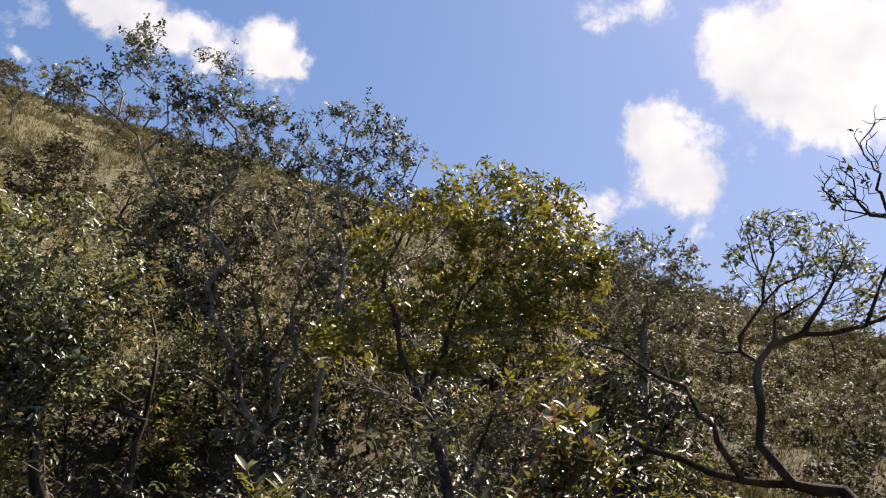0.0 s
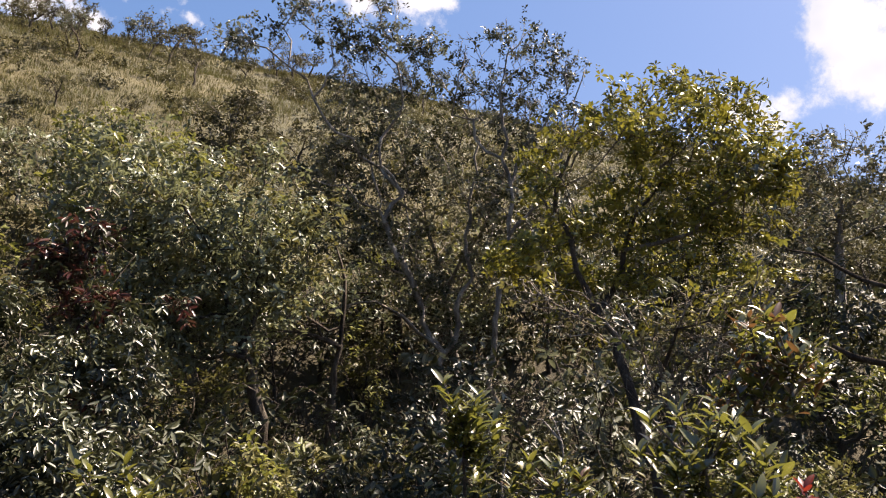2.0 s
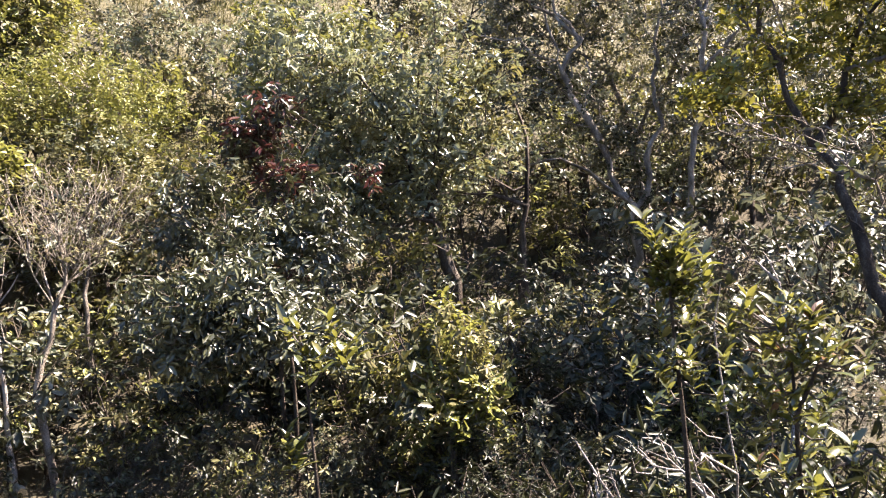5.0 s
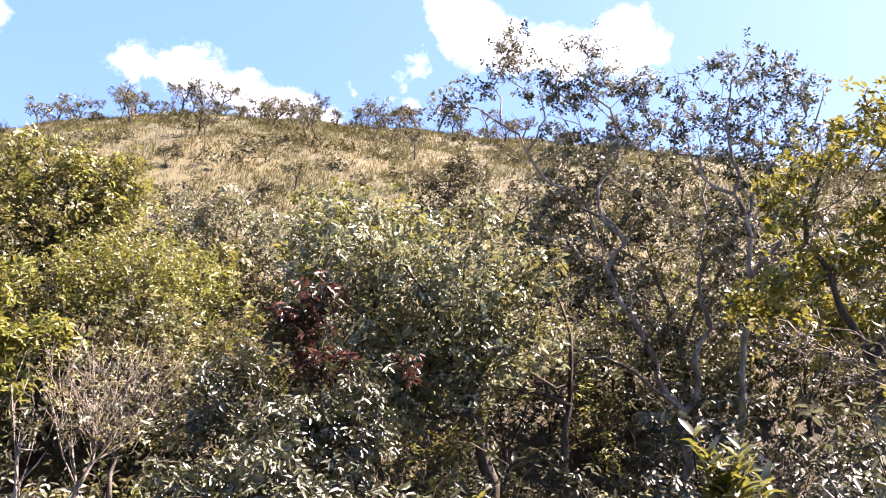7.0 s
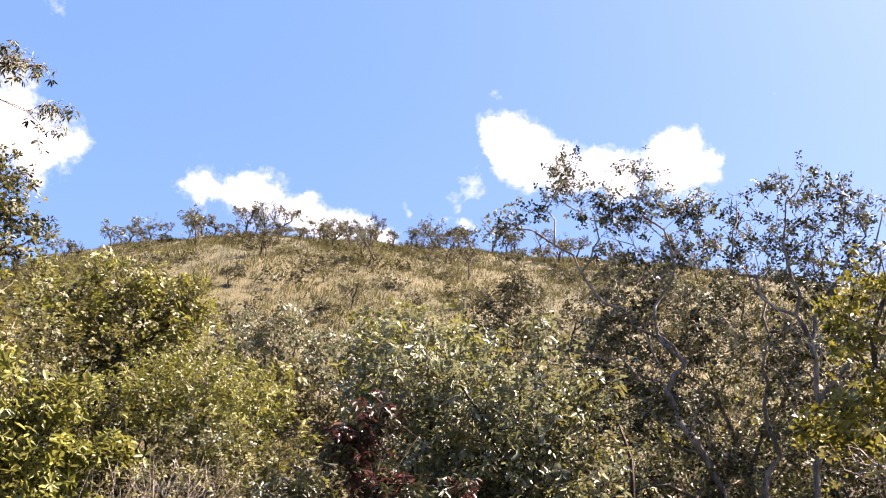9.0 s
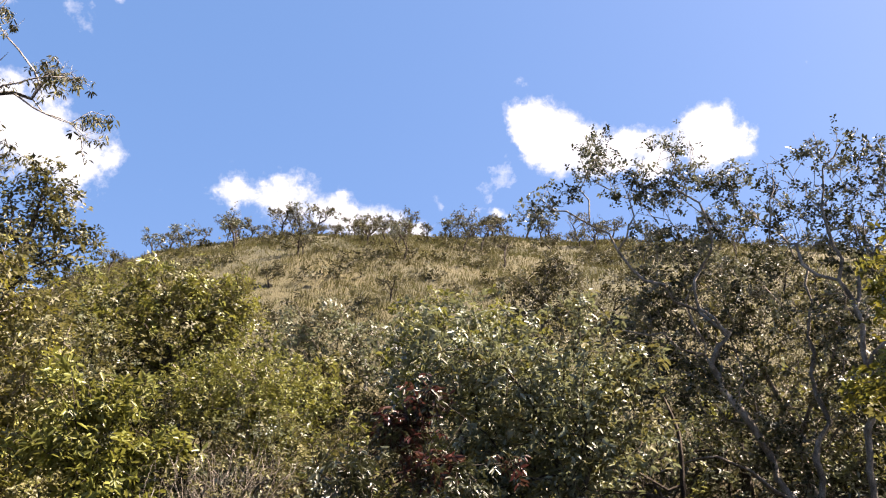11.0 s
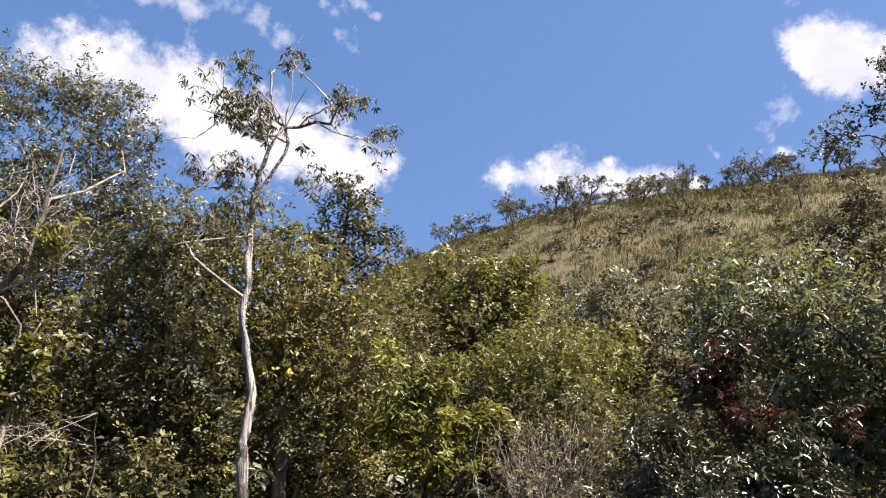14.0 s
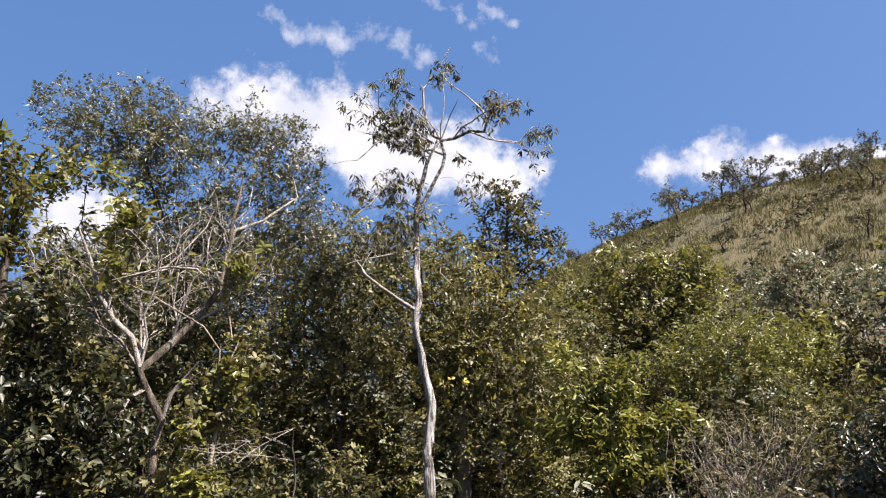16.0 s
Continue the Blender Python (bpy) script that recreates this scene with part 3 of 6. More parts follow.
branch_lines = [[(-6.33, 8.99, 6.97), (-6.6, 8.72, 6.92), (-6.79, 8.49, 6.98), (-6.96, 8.28, 7.07), (-7.25, 7.95, 6.67), (-7.33, 7.8, 6.65), (-7.5, 7.55, 6.54)],
       [(-7.09, 8.44, 7.17), (-7.13, 8.23, 7.18), (-7.28, 7.93, 7.21), (-7.28, 7.75, 7.38)],
       [(-6.38, 8.96, 7.11), (-6.15, 8.99, 7.49), (-5.97, 8.98, 7.73)],
       [(-7.09, 8.44, 7.17), (-6.95, 8.16, 7.48), (-6.76, 7.93, 7.74)],
       [(-6.67, 8.75, 5.67), (-7.1, 8.68, 6.12), (-7.64, 8.5, 6.11)],
       [(-6.73, 8.71, 4.5), (-7.17, 8.59, 5.19), (-7.54, 8.5, 5.53), (-7.98, 8.33, 5.69)],
       [(-6.61, 8.68, 6.26), (-6.77, 8.46, 6.35), (-6.94, 8.24, 6.25), (-7.05, 8.04, 5.93), (-7.22, 7.8, 5.67)],
       [(-6.56, 8.71, 5.85), (-6.93, 8.56, 6.07), (-7.31, 8.38, 6.05), (-7.59, 8.27, 6.33)],
       [(-6.57, 8.71, 5.27), (-6.83, 8.39, 5.17), (-7.13, 8, 5.07), (-7.3, 7.72, 4.95)],
       [(-5.81, 9.21, 7.16), (-5.57, 9.43, 7), (-5.29, 9.66, 6.98), (-5.17, 9.79, 6.85)],
       [(-6.13, 9.01, 7.15), (-5.83, 9.08, 7.31), (-5.51, 9.16, 7.44), (-5.03, 9.31, 7.52)],
       [(-6.33, 8.87, 7.15), (-6.56, 8.8, 7.57), (-6.82, 8.69, 7.89), (-7.04, 8.6, 8.33)],
       [(-6.33, 8.87, 7.15), (-6.2, 8.88, 7.61), (-6.14, 8.84, 8.19), (-5.98, 8.87, 8.65)],
       [(-6.51, 8.75, 6.89), (-6.95, 8.46, 7.17), (-7.19, 8.31, 7.71), (-7.32, 8.24, 8.02)]]
upper_crown = [(-6.94, 8.55, 7.43, 0.46, 0.36), (-6.74, 8.7, 7.24, 0.42, 0.3), (-5.64, 9.64, 7.74, 0.42, 0.28), (-7.35, 8.21, 7.75, 0.4, 0.3), (-6.33, 9.23, 8.46, 0.3, 0.25), (-5.08, 9.82, 7, 0.3, 0.25), (-7.04, 8.73, 8.28, 0.4, 0.25), (-6.84, 8.38, 6.35, 0.5, 0.2), (-5.94, 9.24, 6.28, 0.3, 0.25), (-6.62, 8.79, 7.09, 0.26, 0.18), (-6.85, 8.62, 7.58, 0.39, 0.21), (-7.08, 8.44, 7.32, 0.3, 0.21), (-6.29, 9.02, 8.3, 0.16, 0.16), (-6.92, 8.57, 8.3, 0.15, 0.1), (-6.6, 8.81, 8.18, 0.08, 0.08), (-5.93, 9.24, 7.96, 0.11, 0.1), (-5.55, 9.46, 7.77, 0.2, 0.13), (-5.21, 9.65, 7.67, 0.15, 0.1), (-6.03, 9.18, 7.42, 0.11, 0.1), (-4.89, 9.8, 7.17, 0.15, 0.1), (-5.7, 9.38, 7.25, 0.08, 0.1), (-5.12, 9.69, 6.5, 0.08, 0.11), (-7.48, 8.11, 8.04, 0.08, 0.08), (-6.13, 9.12, 6.9, 0.08, 0.1)]
lower_crown = [(-6.13, 9.12, 6.14, 0.1, 0.13), (-7.07, 8.45, 6.29, 0.33, 0.15), (-7.46, 8.12, 6.3, 0.16, 0.12), (-6.98, 8.52, 5.68, 0.41, 0.25), (-6.64, 8.77, 5.85, 0.21, 0.18), (-7.06, 8.46, 5.32, 0.45, 0.25), (-7.39, 8.19, 5.51, 0.33, 0.2), (-7.3, 7.99, 6.3, 0.2, 0.2), (-6.95, 8.42, 6.32, 0.25, 0.12), (-6.81, 8.53, 6.08, 0.25, 0.12), (-7.1, 8.29, 6.09, 0.2, 0.12), (-6.9, 8.46, 5.6, 0.35, 0.25), (-7.21, 8.2, 5.45, 0.3, 0.25), (-7.29, 8, 5.18, 0.25, 0.2), (-6.95, 8.42, 5.11, 0.35, 0.2), (-6.6, 8.69, 5.8, 0.15, 0.15), (-6.07, 9.05, 6.72, 0.12, 0.14), (-6.03, 9.07, 6.09, 0.14, 0.16), (-6.8, 8.54, 7.36, 0.4, 0.32), (-6.58, 8.7, 7.03, 0.35, 0.25), (-6.93, 8.43, 7.15, 0.25, 0.2), (-5.53, 9.38, 7.62, 0.25, 0.2), (-5.17, 9.57, 7.51, 0.15, 0.15), (-5.98, 9.1, 7.31, 0.15, 0.12), (-4.82, 9.75, 7.15, 0.12, 0.12)]
# dull darker leaves mixed in: the crown's backlit look is in the colour
plant("tree", "slender tree with a pale streaked trunk and sparse drooping leaves", "tree",
      trunk_lines + bough_lines + branch_lines,
      upper_crown + lower_crown,
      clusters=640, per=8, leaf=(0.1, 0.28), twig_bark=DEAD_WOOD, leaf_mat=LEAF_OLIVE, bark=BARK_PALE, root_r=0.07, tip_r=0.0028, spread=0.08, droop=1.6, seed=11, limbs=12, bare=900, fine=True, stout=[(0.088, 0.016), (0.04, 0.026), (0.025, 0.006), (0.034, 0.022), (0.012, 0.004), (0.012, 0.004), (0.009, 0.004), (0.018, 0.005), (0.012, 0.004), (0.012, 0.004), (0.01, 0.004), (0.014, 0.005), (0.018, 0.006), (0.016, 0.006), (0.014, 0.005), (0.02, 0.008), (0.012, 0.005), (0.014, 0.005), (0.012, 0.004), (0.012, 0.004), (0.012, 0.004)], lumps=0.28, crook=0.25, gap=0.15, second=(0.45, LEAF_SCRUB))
plant("bare_tree", "leafless grey tree with forked limbs and many dry twigs", "tree",
      [[(-7.11, 4.64, 1.54), (-7.11, 4.61, 1.96), (-7.09, 4.6, 2.29), (-7.06, 4.6, 2.56), (-7.1, 4.5, 2.85), (-7.11, 4.45, 3.1), (-7.18, 4.29, 3.38), (-7.24, 4.15, 3.57), (-7.3, 4.02, 3.79), (-7.32, 3.94, 4), (-7.33, 3.86, 4.2), (-7.37, 3.75, 4.46)],
       [(-7.2, 4.51, 3.09), (-7.11, 4.72, 3.38), (-6.99, 4.94, 3.62), (-6.86, 5.16, 3.9), (-6.85, 5.23, 4.18), (-6.86, 5.29, 4.5), (-6.86, 5.34, 4.79), (-6.88, 5.38, 5.17), (-6.88, 5.44, 5.48)],
       [(-7.31, 3.96, 3.92), (-7.23, 4.28, 4.03), (-7.15, 4.59, 4.16), (-7.1, 4.83, 4.25)],
       [(-6.89, 5.27, 4.22), (-7.15, 5.06, 4.29), (-7.33, 4.94, 4.33)],
       [(-7.18, 4.55, 2.92), (-7.13, 4.31, 2.75), (-7.02, 4.15, 2.54)],
       [(-7.12, 4.62, 2.6), (-6.97, 4.66, 2.8), (-6.8, 4.74, 2.98), (-6.65, 4.76, 3.1)],
       [(-7.2, 4.51, 3.09), (-7.45, 4.31, 3.39), (-7.66, 4.16, 3.66), (-7.92, 3.89, 3.84), (-8.11, 3.73, 4.15), (-8.26, 3.66, 4.53)],
       [(-7.19, 4.35, 3.19), (-7.22, 4.01, 3.45), (-7.19, 3.77, 3.74), (-7.12, 3.59, 4.03), (-7.08, 3.34, 4.32)],
       [(-7.3, 4.36, 3.41), (-7.25, 4.07, 3.6), (-7.24, 3.68, 3.61), (-7.21, 3.3, 3.6)],
       [(-7.19, 4.52, 3.15), (-7.35, 4.51, 3.6), (-7.51, 4.5, 3.97), (-7.68, 4.45, 4.22), (-7.83, 4.45, 4.52)],
       [(-7.19, 4.53, 3.15), (-7.08, 4.42, 3.6), (-6.93, 4.38, 3.92), (-6.77, 4.34, 4.31), (-6.53, 4.42, 4.58)],
       [(-7.19, 4.53, 3.15), (-7.27, 4.47, 3.46), (-7.35, 4.44, 3.83), (-7.37, 4.47, 4.23), (-7.44, 4.44, 4.56), (-7.42, 4.54, 4.99)],
       [(-7.08, 4.69, 3.38), (-6.93, 4.72, 3.71), (-6.81, 4.72, 3.97), (-6.62, 4.81, 4.23), (-6.47, 4.83, 4.46)],
       [(-7.16, 4.75, 3.4), (-7.25, 4.86, 3.83), (-7.24, 5.1, 4.1), (-7.19, 5.37, 4.25)],
       [(-7.01, 4.95, 3.63), (-7.02, 5.15, 3.97), (-7.02, 5.35, 4.34), (-7.16, 5.37, 4.88), (-7.3, 5.4, 5.29)],
       [(-7.01, 4.95, 3.63), (-6.64, 5.21, 3.87), (-6.4, 5.28, 4.19), (-6.25, 5.25, 4.41)],
       [(-6.92, 5.39, 4.82), (-6.75, 5.43, 5), (-6.65, 5.4, 5.25)],
       [(-7.29, 4.18, 3.58), (-7.53, 4.11, 4.18), (-7.68, 4.19, 4.56), (-7.87, 4.19, 4.94)],
       [(-7.15, 4.59, 4.16), (-7.09, 4.85, 4.45), (-7.05, 5.07, 4.77), (-7.08, 5.2, 5.02)],
       [(-7.23, 4.28, 4.03), (-7.03, 4.32, 4.3), (-6.87, 4.29, 4.51)],
       [(-6.86, 5.29, 4.51), (-6.87, 5.34, 4.76), (-6.68, 5.62, 4.88), (-6.58, 5.79, 5.07), (-6.46, 5.97, 5.26), (-6.55, 5.94, 5.53)],
       [(-6.71, 4.99, 3.98), (-6.76, 4.81, 4.13), (-6.88, 4.51, 4.11), (-7, 4.2, 3.99), (-7.05, 3.97, 3.89)],
       [(-6.81, 5.02, 3.84), (-6.7, 5.06, 4.15), (-6.38, 5.34, 4.18), (-6.25, 5.39, 4.33)]],
      [(-7.79, 3.92, 4.01, 0.5, 0.5), (-7.24, 4.08, 4.11, 0.45, 0.45), (-7.31, 4.71, 4.46, 0.55, 0.45), (-6.86, 4.98, 4.43, 0.45, 0.5), (-6.84, 5.33, 4.92, 0.35, 0.4), (-7.25, 4.44, 3.75, 0.45, 0.35), (-7.04, 4.92, 3.93, 0.4, 0.35), (-7.74, 3.58, 4.17, 0.3, 0.4), (-6.59, 5.32, 4.24, 0.3, 0.35), (-7.49, 4.05, 3.43, 0.4, 0.3)],
      clusters=0, per=0, leaf=(0.115, 0.3), leaf_mat=LEAF_DRY, bark=BARK_WORN, root_r=0.03, tip_r=0.004, seed=12, limbs=24, bare=950,
      stout=[(0.095, 0.016), (0.046, 0.012), (0.024, 0.009), (0.018, 0.008), (0.026, 0.02), (0.026, 0.01)] + [(0.013, 0.005)] * 14 + [(0.022, 0.009), (0.018, 0.008), (0.014, 0.005)], gap=0.2, crook=0.6, reach=0.42, twig_bark=DEAD_WOOD)
plant("dead_branch", "bleached dead spray of twigs hanging beside a bare tree", "branch",
      [[(-6.54, 5.67, 0), (-5.67, 5.14, 2.35), (-5.97, 4.91, 2.28), (-6.19, 4.76, 2.22), (-6.4, 4.6, 2.14)],
       [(-5.99, 4.94, 2.29), (-6.05, 4.72, 2.16), (-6.11, 4.48, 2.03)],
       [(-5.85, 4.95, 2.3), (-6.06, 4.86, 2.16), (-6.28, 4.75, 2.01)],
       [(-6.06, 4.86, 2.26), (-6.27, 4.76, 2.25), (-6.49, 4.64, 2.24)],
       [(-5.74, 5.06, 2.33), (-5.81, 4.84, 2.19), (-5.86, 4.63, 2.04)]],
      [(-6.02, 4.76, 2.15, 0.4, 0.15), (-6.18, 4.56, 2.14, 0.3, 0.15), (-5.95, 4.83, 2.23, 0.3, 0.12)],
      clusters=0, per=0, leaf=(0.1, 0.3), leaf_mat=LEAF_DRY, bark=BARK_WORN, root_r=0.011, tip_r=0.003, bare=70, seed=45, limbs=5, reach=0.3, crook=0.5, twig_bark=DEAD_WOOD)
upper_crown = [(-11.68, 5.98, 8.37, 0.87, 0.48), (-11.29, 6.67, 8.63, 0.78, 0.48), (-10.8, 7.4, 8.31, 0.87, 0.58), (-10.2, 8.18, 8.29, 0.87, 0.58), (-9.72, 8.72, 7.99, 0.68, 0.58), (-9.36, 9.09, 7.33, 0.44, 0.58), (-11.09, 6.97, 7.46, 1.07, 0.58), (-10.24, 8.13, 7.16, 1.07, 0.58), (-11.82, 5.72, 7.77, 0.58, 0.39), (-9.57, 8.88, 6.44, 0.78, 0.58), (-10.15, 8.23, 6.09, 0.87, 0.58), (-10.69, 7.56, 6.36, 0.87, 0.48), (-9.28, 9.16, 5.9, 0.58, 0.58), (-9.82, 8.61, 5.38, 0.87, 0.58), (-10.88, 7.29, 5.63, 0.87, 0.58), (-10.31, 8.04, 5.06, 0.87, 0.58), (-11.32, 6.6, 4.9, 0.87, 0.58)]
lower_crown = [(-11.67, 6, 4.49, 0.68, 0.58), (-11.06, 7.02, 7.91, 0.87, 0.48), (-11.45, 6.4, 7.91, 0.78, 0.48), (-11.48, 6.35, 5.45, 0.87, 0.48), (-11.13, 6.91, 5.9, 0.78, 0.48), (-11.13, 6.91, 4.54, 1.07, 0.58), (-10.69, 7.55, 4.76, 0.87, 0.48), (-10.2, 8.17, 5.57, 0.68, 0.58), (-9.76, 8.21, 8.1, 0.5, 0.4), (-9.45, 8.7, 8.07, 0.45, 0.4), (-9.16, 8.85, 7.57, 0.35, 0.4), (-9.68, 8.6, 7.27, 0.55, 0.35), (-9.2, 8.81, 6.87, 0.4, 0.3), (-8.79, 8.94, 6.62, 0.4, 0.3), (-8.6, 9.11, 6.08, 0.45, 0.4), (-9.27, 8.88, 6.24, 0.5, 0.35)]
plant("tree", "tall grey-green tree with a wide airy crown", "tree",
      [[(-10.6, 7.67, 0), (-10.62, 7.65, 2.39), (-10.63, 7.64, 4.37), (-10.55, 7.73, 5.55)],
       [(-10.6, 7.68, 5.15), (-10.09, 8.31, 5.99), (-9.71, 8.73, 6.65), (-9.47, 8.98, 7.04)],
       [(-10.6, 7.68, 5.15), (-11.02, 7.09, 6.73), (-11.2, 6.8, 7.76)],
       [(-10.64, 7.62, 4.76), (-10.48, 7.83, 7.13), (-10.13, 8.26, 8.3)]],
      upper_crown + lower_crown,
      clusters=1700, per=36, leaf=(0.072, 0.46), leaf_mat=LEAF_GREY, bark=BARK_DARK, twig_bark=DEAD_WOOD, bare=500, root_r=0.09, spread=0.14, seed=13, limbs=8, second=(0.25, LEAF_OLIVE))
plant("tree", "tall dark green tree with dense foliage", "tree",
      [[(-8.01, 12.66, 0), (-7.89, 12.73, 3.52), (-7.66, 12.87, 5.56), (-7.44, 12.99, 7.26)]],
      [(-7.43, 13, 7.52, 0.5, 0.45), (-7.15, 13.14, 6.98, 0.61, 0.45), (-7.78, 12.8, 6.79, 0.56, 0.45), (-6.88, 13.28, 6.45, 0.45, 0.45), (-7.52, 12.95, 6.15, 0.89, 0.56), (-7.61, 12.89, 7.86, 0.25, 0.22), (-7.96, 12.69, 7.25, 0.34, 0.25), (-7, 13.22, 7.57, 0.27, 0.2), (-6.6, 13.42, 6.66, 0.34, 0.31), (-7.23, 13.1, 8.02, 0.16, 0.16)],
      clusters=190, per=24, leaf=(0.115, 0.5), leaf_mat=LEAF_OLIVE, bark=BARK_DARK, root_r=0.13, spread=0.16, seed=14, limbs=5, bare=90, second=(0.35, LEAF_DARK_SHADED))
plant("tree", "broad olive-green tree with small dense leaves", "tree",
      [[(-7.44, 10.66, 0), (-7.38, 10.69, 2.74), (-7.24, 10.78, 3.87), (-7.1, 10.87, 5.07)]],
      [(-7.16, 10.84, 5.49, 0.87, 0.68), (-6.61, 11.16, 4.62, 0.97, 0.78), (-7.63, 10.52, 4.29, 0.87, 0.78), (-7.01, 10.93, 3.66, 1.07, 0.78), (-6.14, 11.41, 3.98, 0.68, 0.87), (-7.38, 10.69, 6.15, 0.48, 0.39), (-7.84, 10.37, 2.96, 0.78, 0.78), (-6.74, 11.09, 2.7, 0.87, 0.68)],
      clusters=380, per=38, leaf=(0.103, 0.5), leaf_mat=LEAF_OLIVE, bark=BARK_GREY, root_r=0.13, spread=0.2, seed=15, limbs=6, second=(0.2, LEAF_GOLD))
plant("tree", "dark leafy tree crowded behind a pale trunk", "tree",
      [[(-8.68, 9.04, 0), (-8.68, 9.05, 2.62), (-8.6, 9.12, 3.88), (-8.66, 9.06, 5.03)]],
      [(-8.52, 9.19, 5.43, 0.65, 0.56), (-8.94, 8.8, 4.65, 0.84, 0.75), (-8.24, 9.43, 4.24, 0.75, 0.84), (-8.67, 9.05, 3.33, 0.93, 0.84), (-7.98, 9.64, 3.11, 0.75, 0.84), (-9.19, 8.55, 3.17, 0.75, 0.84), (-9.5, 8.22, 4.09, 0.65, 0.75), (-8.94, 8.8, 5.54, 0.56, 0.37)],
      clusters=380, per=36, leaf=(0.103, 0.5), leaf_mat=LEAF_OLIVE, bark=BARK_DARK, root_r=0.12, spread=0.2, seed=16, limbs=6, second=(0.35, LEAF_GREY))
plant("tree", "round olive tree with reddish-tinted leaves at the foot of a hill", "tree",
      [[(-6.68, 16.64, 0), (-6.41, 16.74, 3.66), (-6.19, 16.82, 4.94), (-5.96, 16.9, 6.27)]],
      [(-6.42, 16.74, 6.61, 1.07, 0.67), (-5.53, 17.04, 6.77, 1.07, 0.6), (-4.88, 17.23, 6.12, 0.8, 0.67), (-7.12, 16.47, 5.86, 0.94, 0.67), (-6.07, 16.86, 5.46, 1.48, 0.8), (-5.16, 17.15, 5.08, 0.94, 0.67), (-6.75, 16.61, 6.95, 0.54, 0.34)],
      clusters=350, per=36, leaf=(0.127, 0.5), leaf_mat=LEAF_OLIVE, bark=BARK_DARK, root_r=0.14, spread=0.22, seed=17, limbs=5, second=(0.5, LEAF_YELLOW))
plant("tree", "fresh green layered tree with fine foliage", "tree",
      [[(-3.98, 14.88, 0), (-3.86, 14.91, 2.19), (-3.82, 14.92, 3), (-3.68, 14.95, 3.84)]],
      [(-3.97, 14.88, 4.53, 0.81, 0.46), (-3.21, 15.05, 4.32, 0.92, 0.46), (-3.81, 14.92, 3.64, 1.16, 0.58), (-2.99, 15.09, 3.34, 1.04, 0.58), (-2.51, 15.17, 3.91, 0.58, 0.46), (-4.84, 14.64, 4.19, 0.81, 0.46), (-3.57, 14.97, 2.77, 1.16, 0.46)],
      clusters=320, per=36, leaf=(0.103, 0.36), leaf_mat=LEAF_FRESH, bark=BARK_GREY, root_r=0.1, spread=0.2, seed=18, limbs=5, second=(0.45, LEAF_YELLOW))
plant("shrub", "bright yellow-green shrub with layered leaf sprays", "shrub",
      [[(-4.98, 10.86, 0), (-4.92, 10.88, 2.03), (-4.85, 10.91, 2.68)]],
      [(-5.28, 10.72, 3.06, 0.45, 0.22), (-4.81, 10.93, 3.1, 0.54, 0.22), (-4.61, 11.01, 3.43, 0.54, 0.2), (-5.56, 10.59, 2.57, 0.54, 0.27), (-4.95, 10.87, 2.52, 0.63, 0.31), (-4.24, 11.15, 2.63, 0.45, 0.25), (-3.84, 11.28, 2.68, 0.36, 0.22), (-4.7, 10.97, 2.01, 0.72, 0.36), (-5.39, 10.67, 3.59, 0.36, 0.18)],
      clusters=330, per=16, leaf=(0.149, 0.36), leaf_mat=LEAF_YELLOW, bark=BARK_DARK, root_r=0.06, spread=0.15, seed=19, limbs=5, second=(0.35, LEAF_FRESH), fine=True)
plant("shrub", "grey twiggy shrub, nearly leafless", "shrub",
      [[(-2.65, 10.06, 0), (-2.65, 10.06, 1.46), (-2.6, 10.07, 1.72)]],
      [(-2.96, 9.98, 1.88, 0.55, 0.55), (-2.37, 10.12, 1.98, 0.63, 0.55), (-2.69, 10.05, 1.6, 0.7, 0.39), (-1.98, 10.19, 1.75, 0.39, 0.39)],
      clusters=40, per=8, leaf=(0.0805, 0.4), leaf_mat=LEAF_GREY, bark=BARK_WORN, root_r=0.04, tip_r=0.003, seed=20, limbs=5, bare=380, reach=0.5, crook=0.5)
plant("tree", "small tree with sparse olive leaves", "tree",
      [[(-8.82, 3.89, 0), (-8.84, 3.84, 2.35), (-8.87, 3.78, 3.81), (-8.87, 3.77, 4.87), (-8.81, 3.91, 5.61)]],
      [(-8.9, 3.72, 5.87, 0.35, 0.21), (-8.68, 4.17, 5.74, 0.42, 0.25), (-8.8, 3.93, 5.4, 0.35, 0.25), (-8.99, 3.49, 5.53, 0.35, 0.42), (-8.9, 3.72, 4.86, 0.42, 0.42), (-8.41, 4.67, 5.75, 0.21, 0.21), (-8.65, 4.23, 4.45, 0.28, 0.28)],
      clusters=150, per=13, leaf=(0.11, 0.5), leaf_mat=LEAF_OLIVE, bark=BARK_DARK, root_r=0.07, spread=0.12, seed=62, limbs=5, second=(0.5, LEAF_YELLOW))
# nearly all dark leaves, so the colour shows this shrub as shaded
plant("shrub", "broad shrub beside a bare tree, coloured dark like shade", "shrub",
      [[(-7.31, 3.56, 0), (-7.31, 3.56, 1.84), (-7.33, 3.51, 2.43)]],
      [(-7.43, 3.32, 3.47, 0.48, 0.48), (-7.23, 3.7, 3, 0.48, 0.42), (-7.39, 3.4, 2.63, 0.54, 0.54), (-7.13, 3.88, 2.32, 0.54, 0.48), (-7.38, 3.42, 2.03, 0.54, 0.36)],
      clusters=240, per=30, leaf=(0.0978, 0.5), leaf_mat=LEAF_DARK_SHADED, bark=BARK_DARK, root_r=0.05, spread=0.16, seed=21, limbs=5, second=(0.15, LEAF_OLIVE))
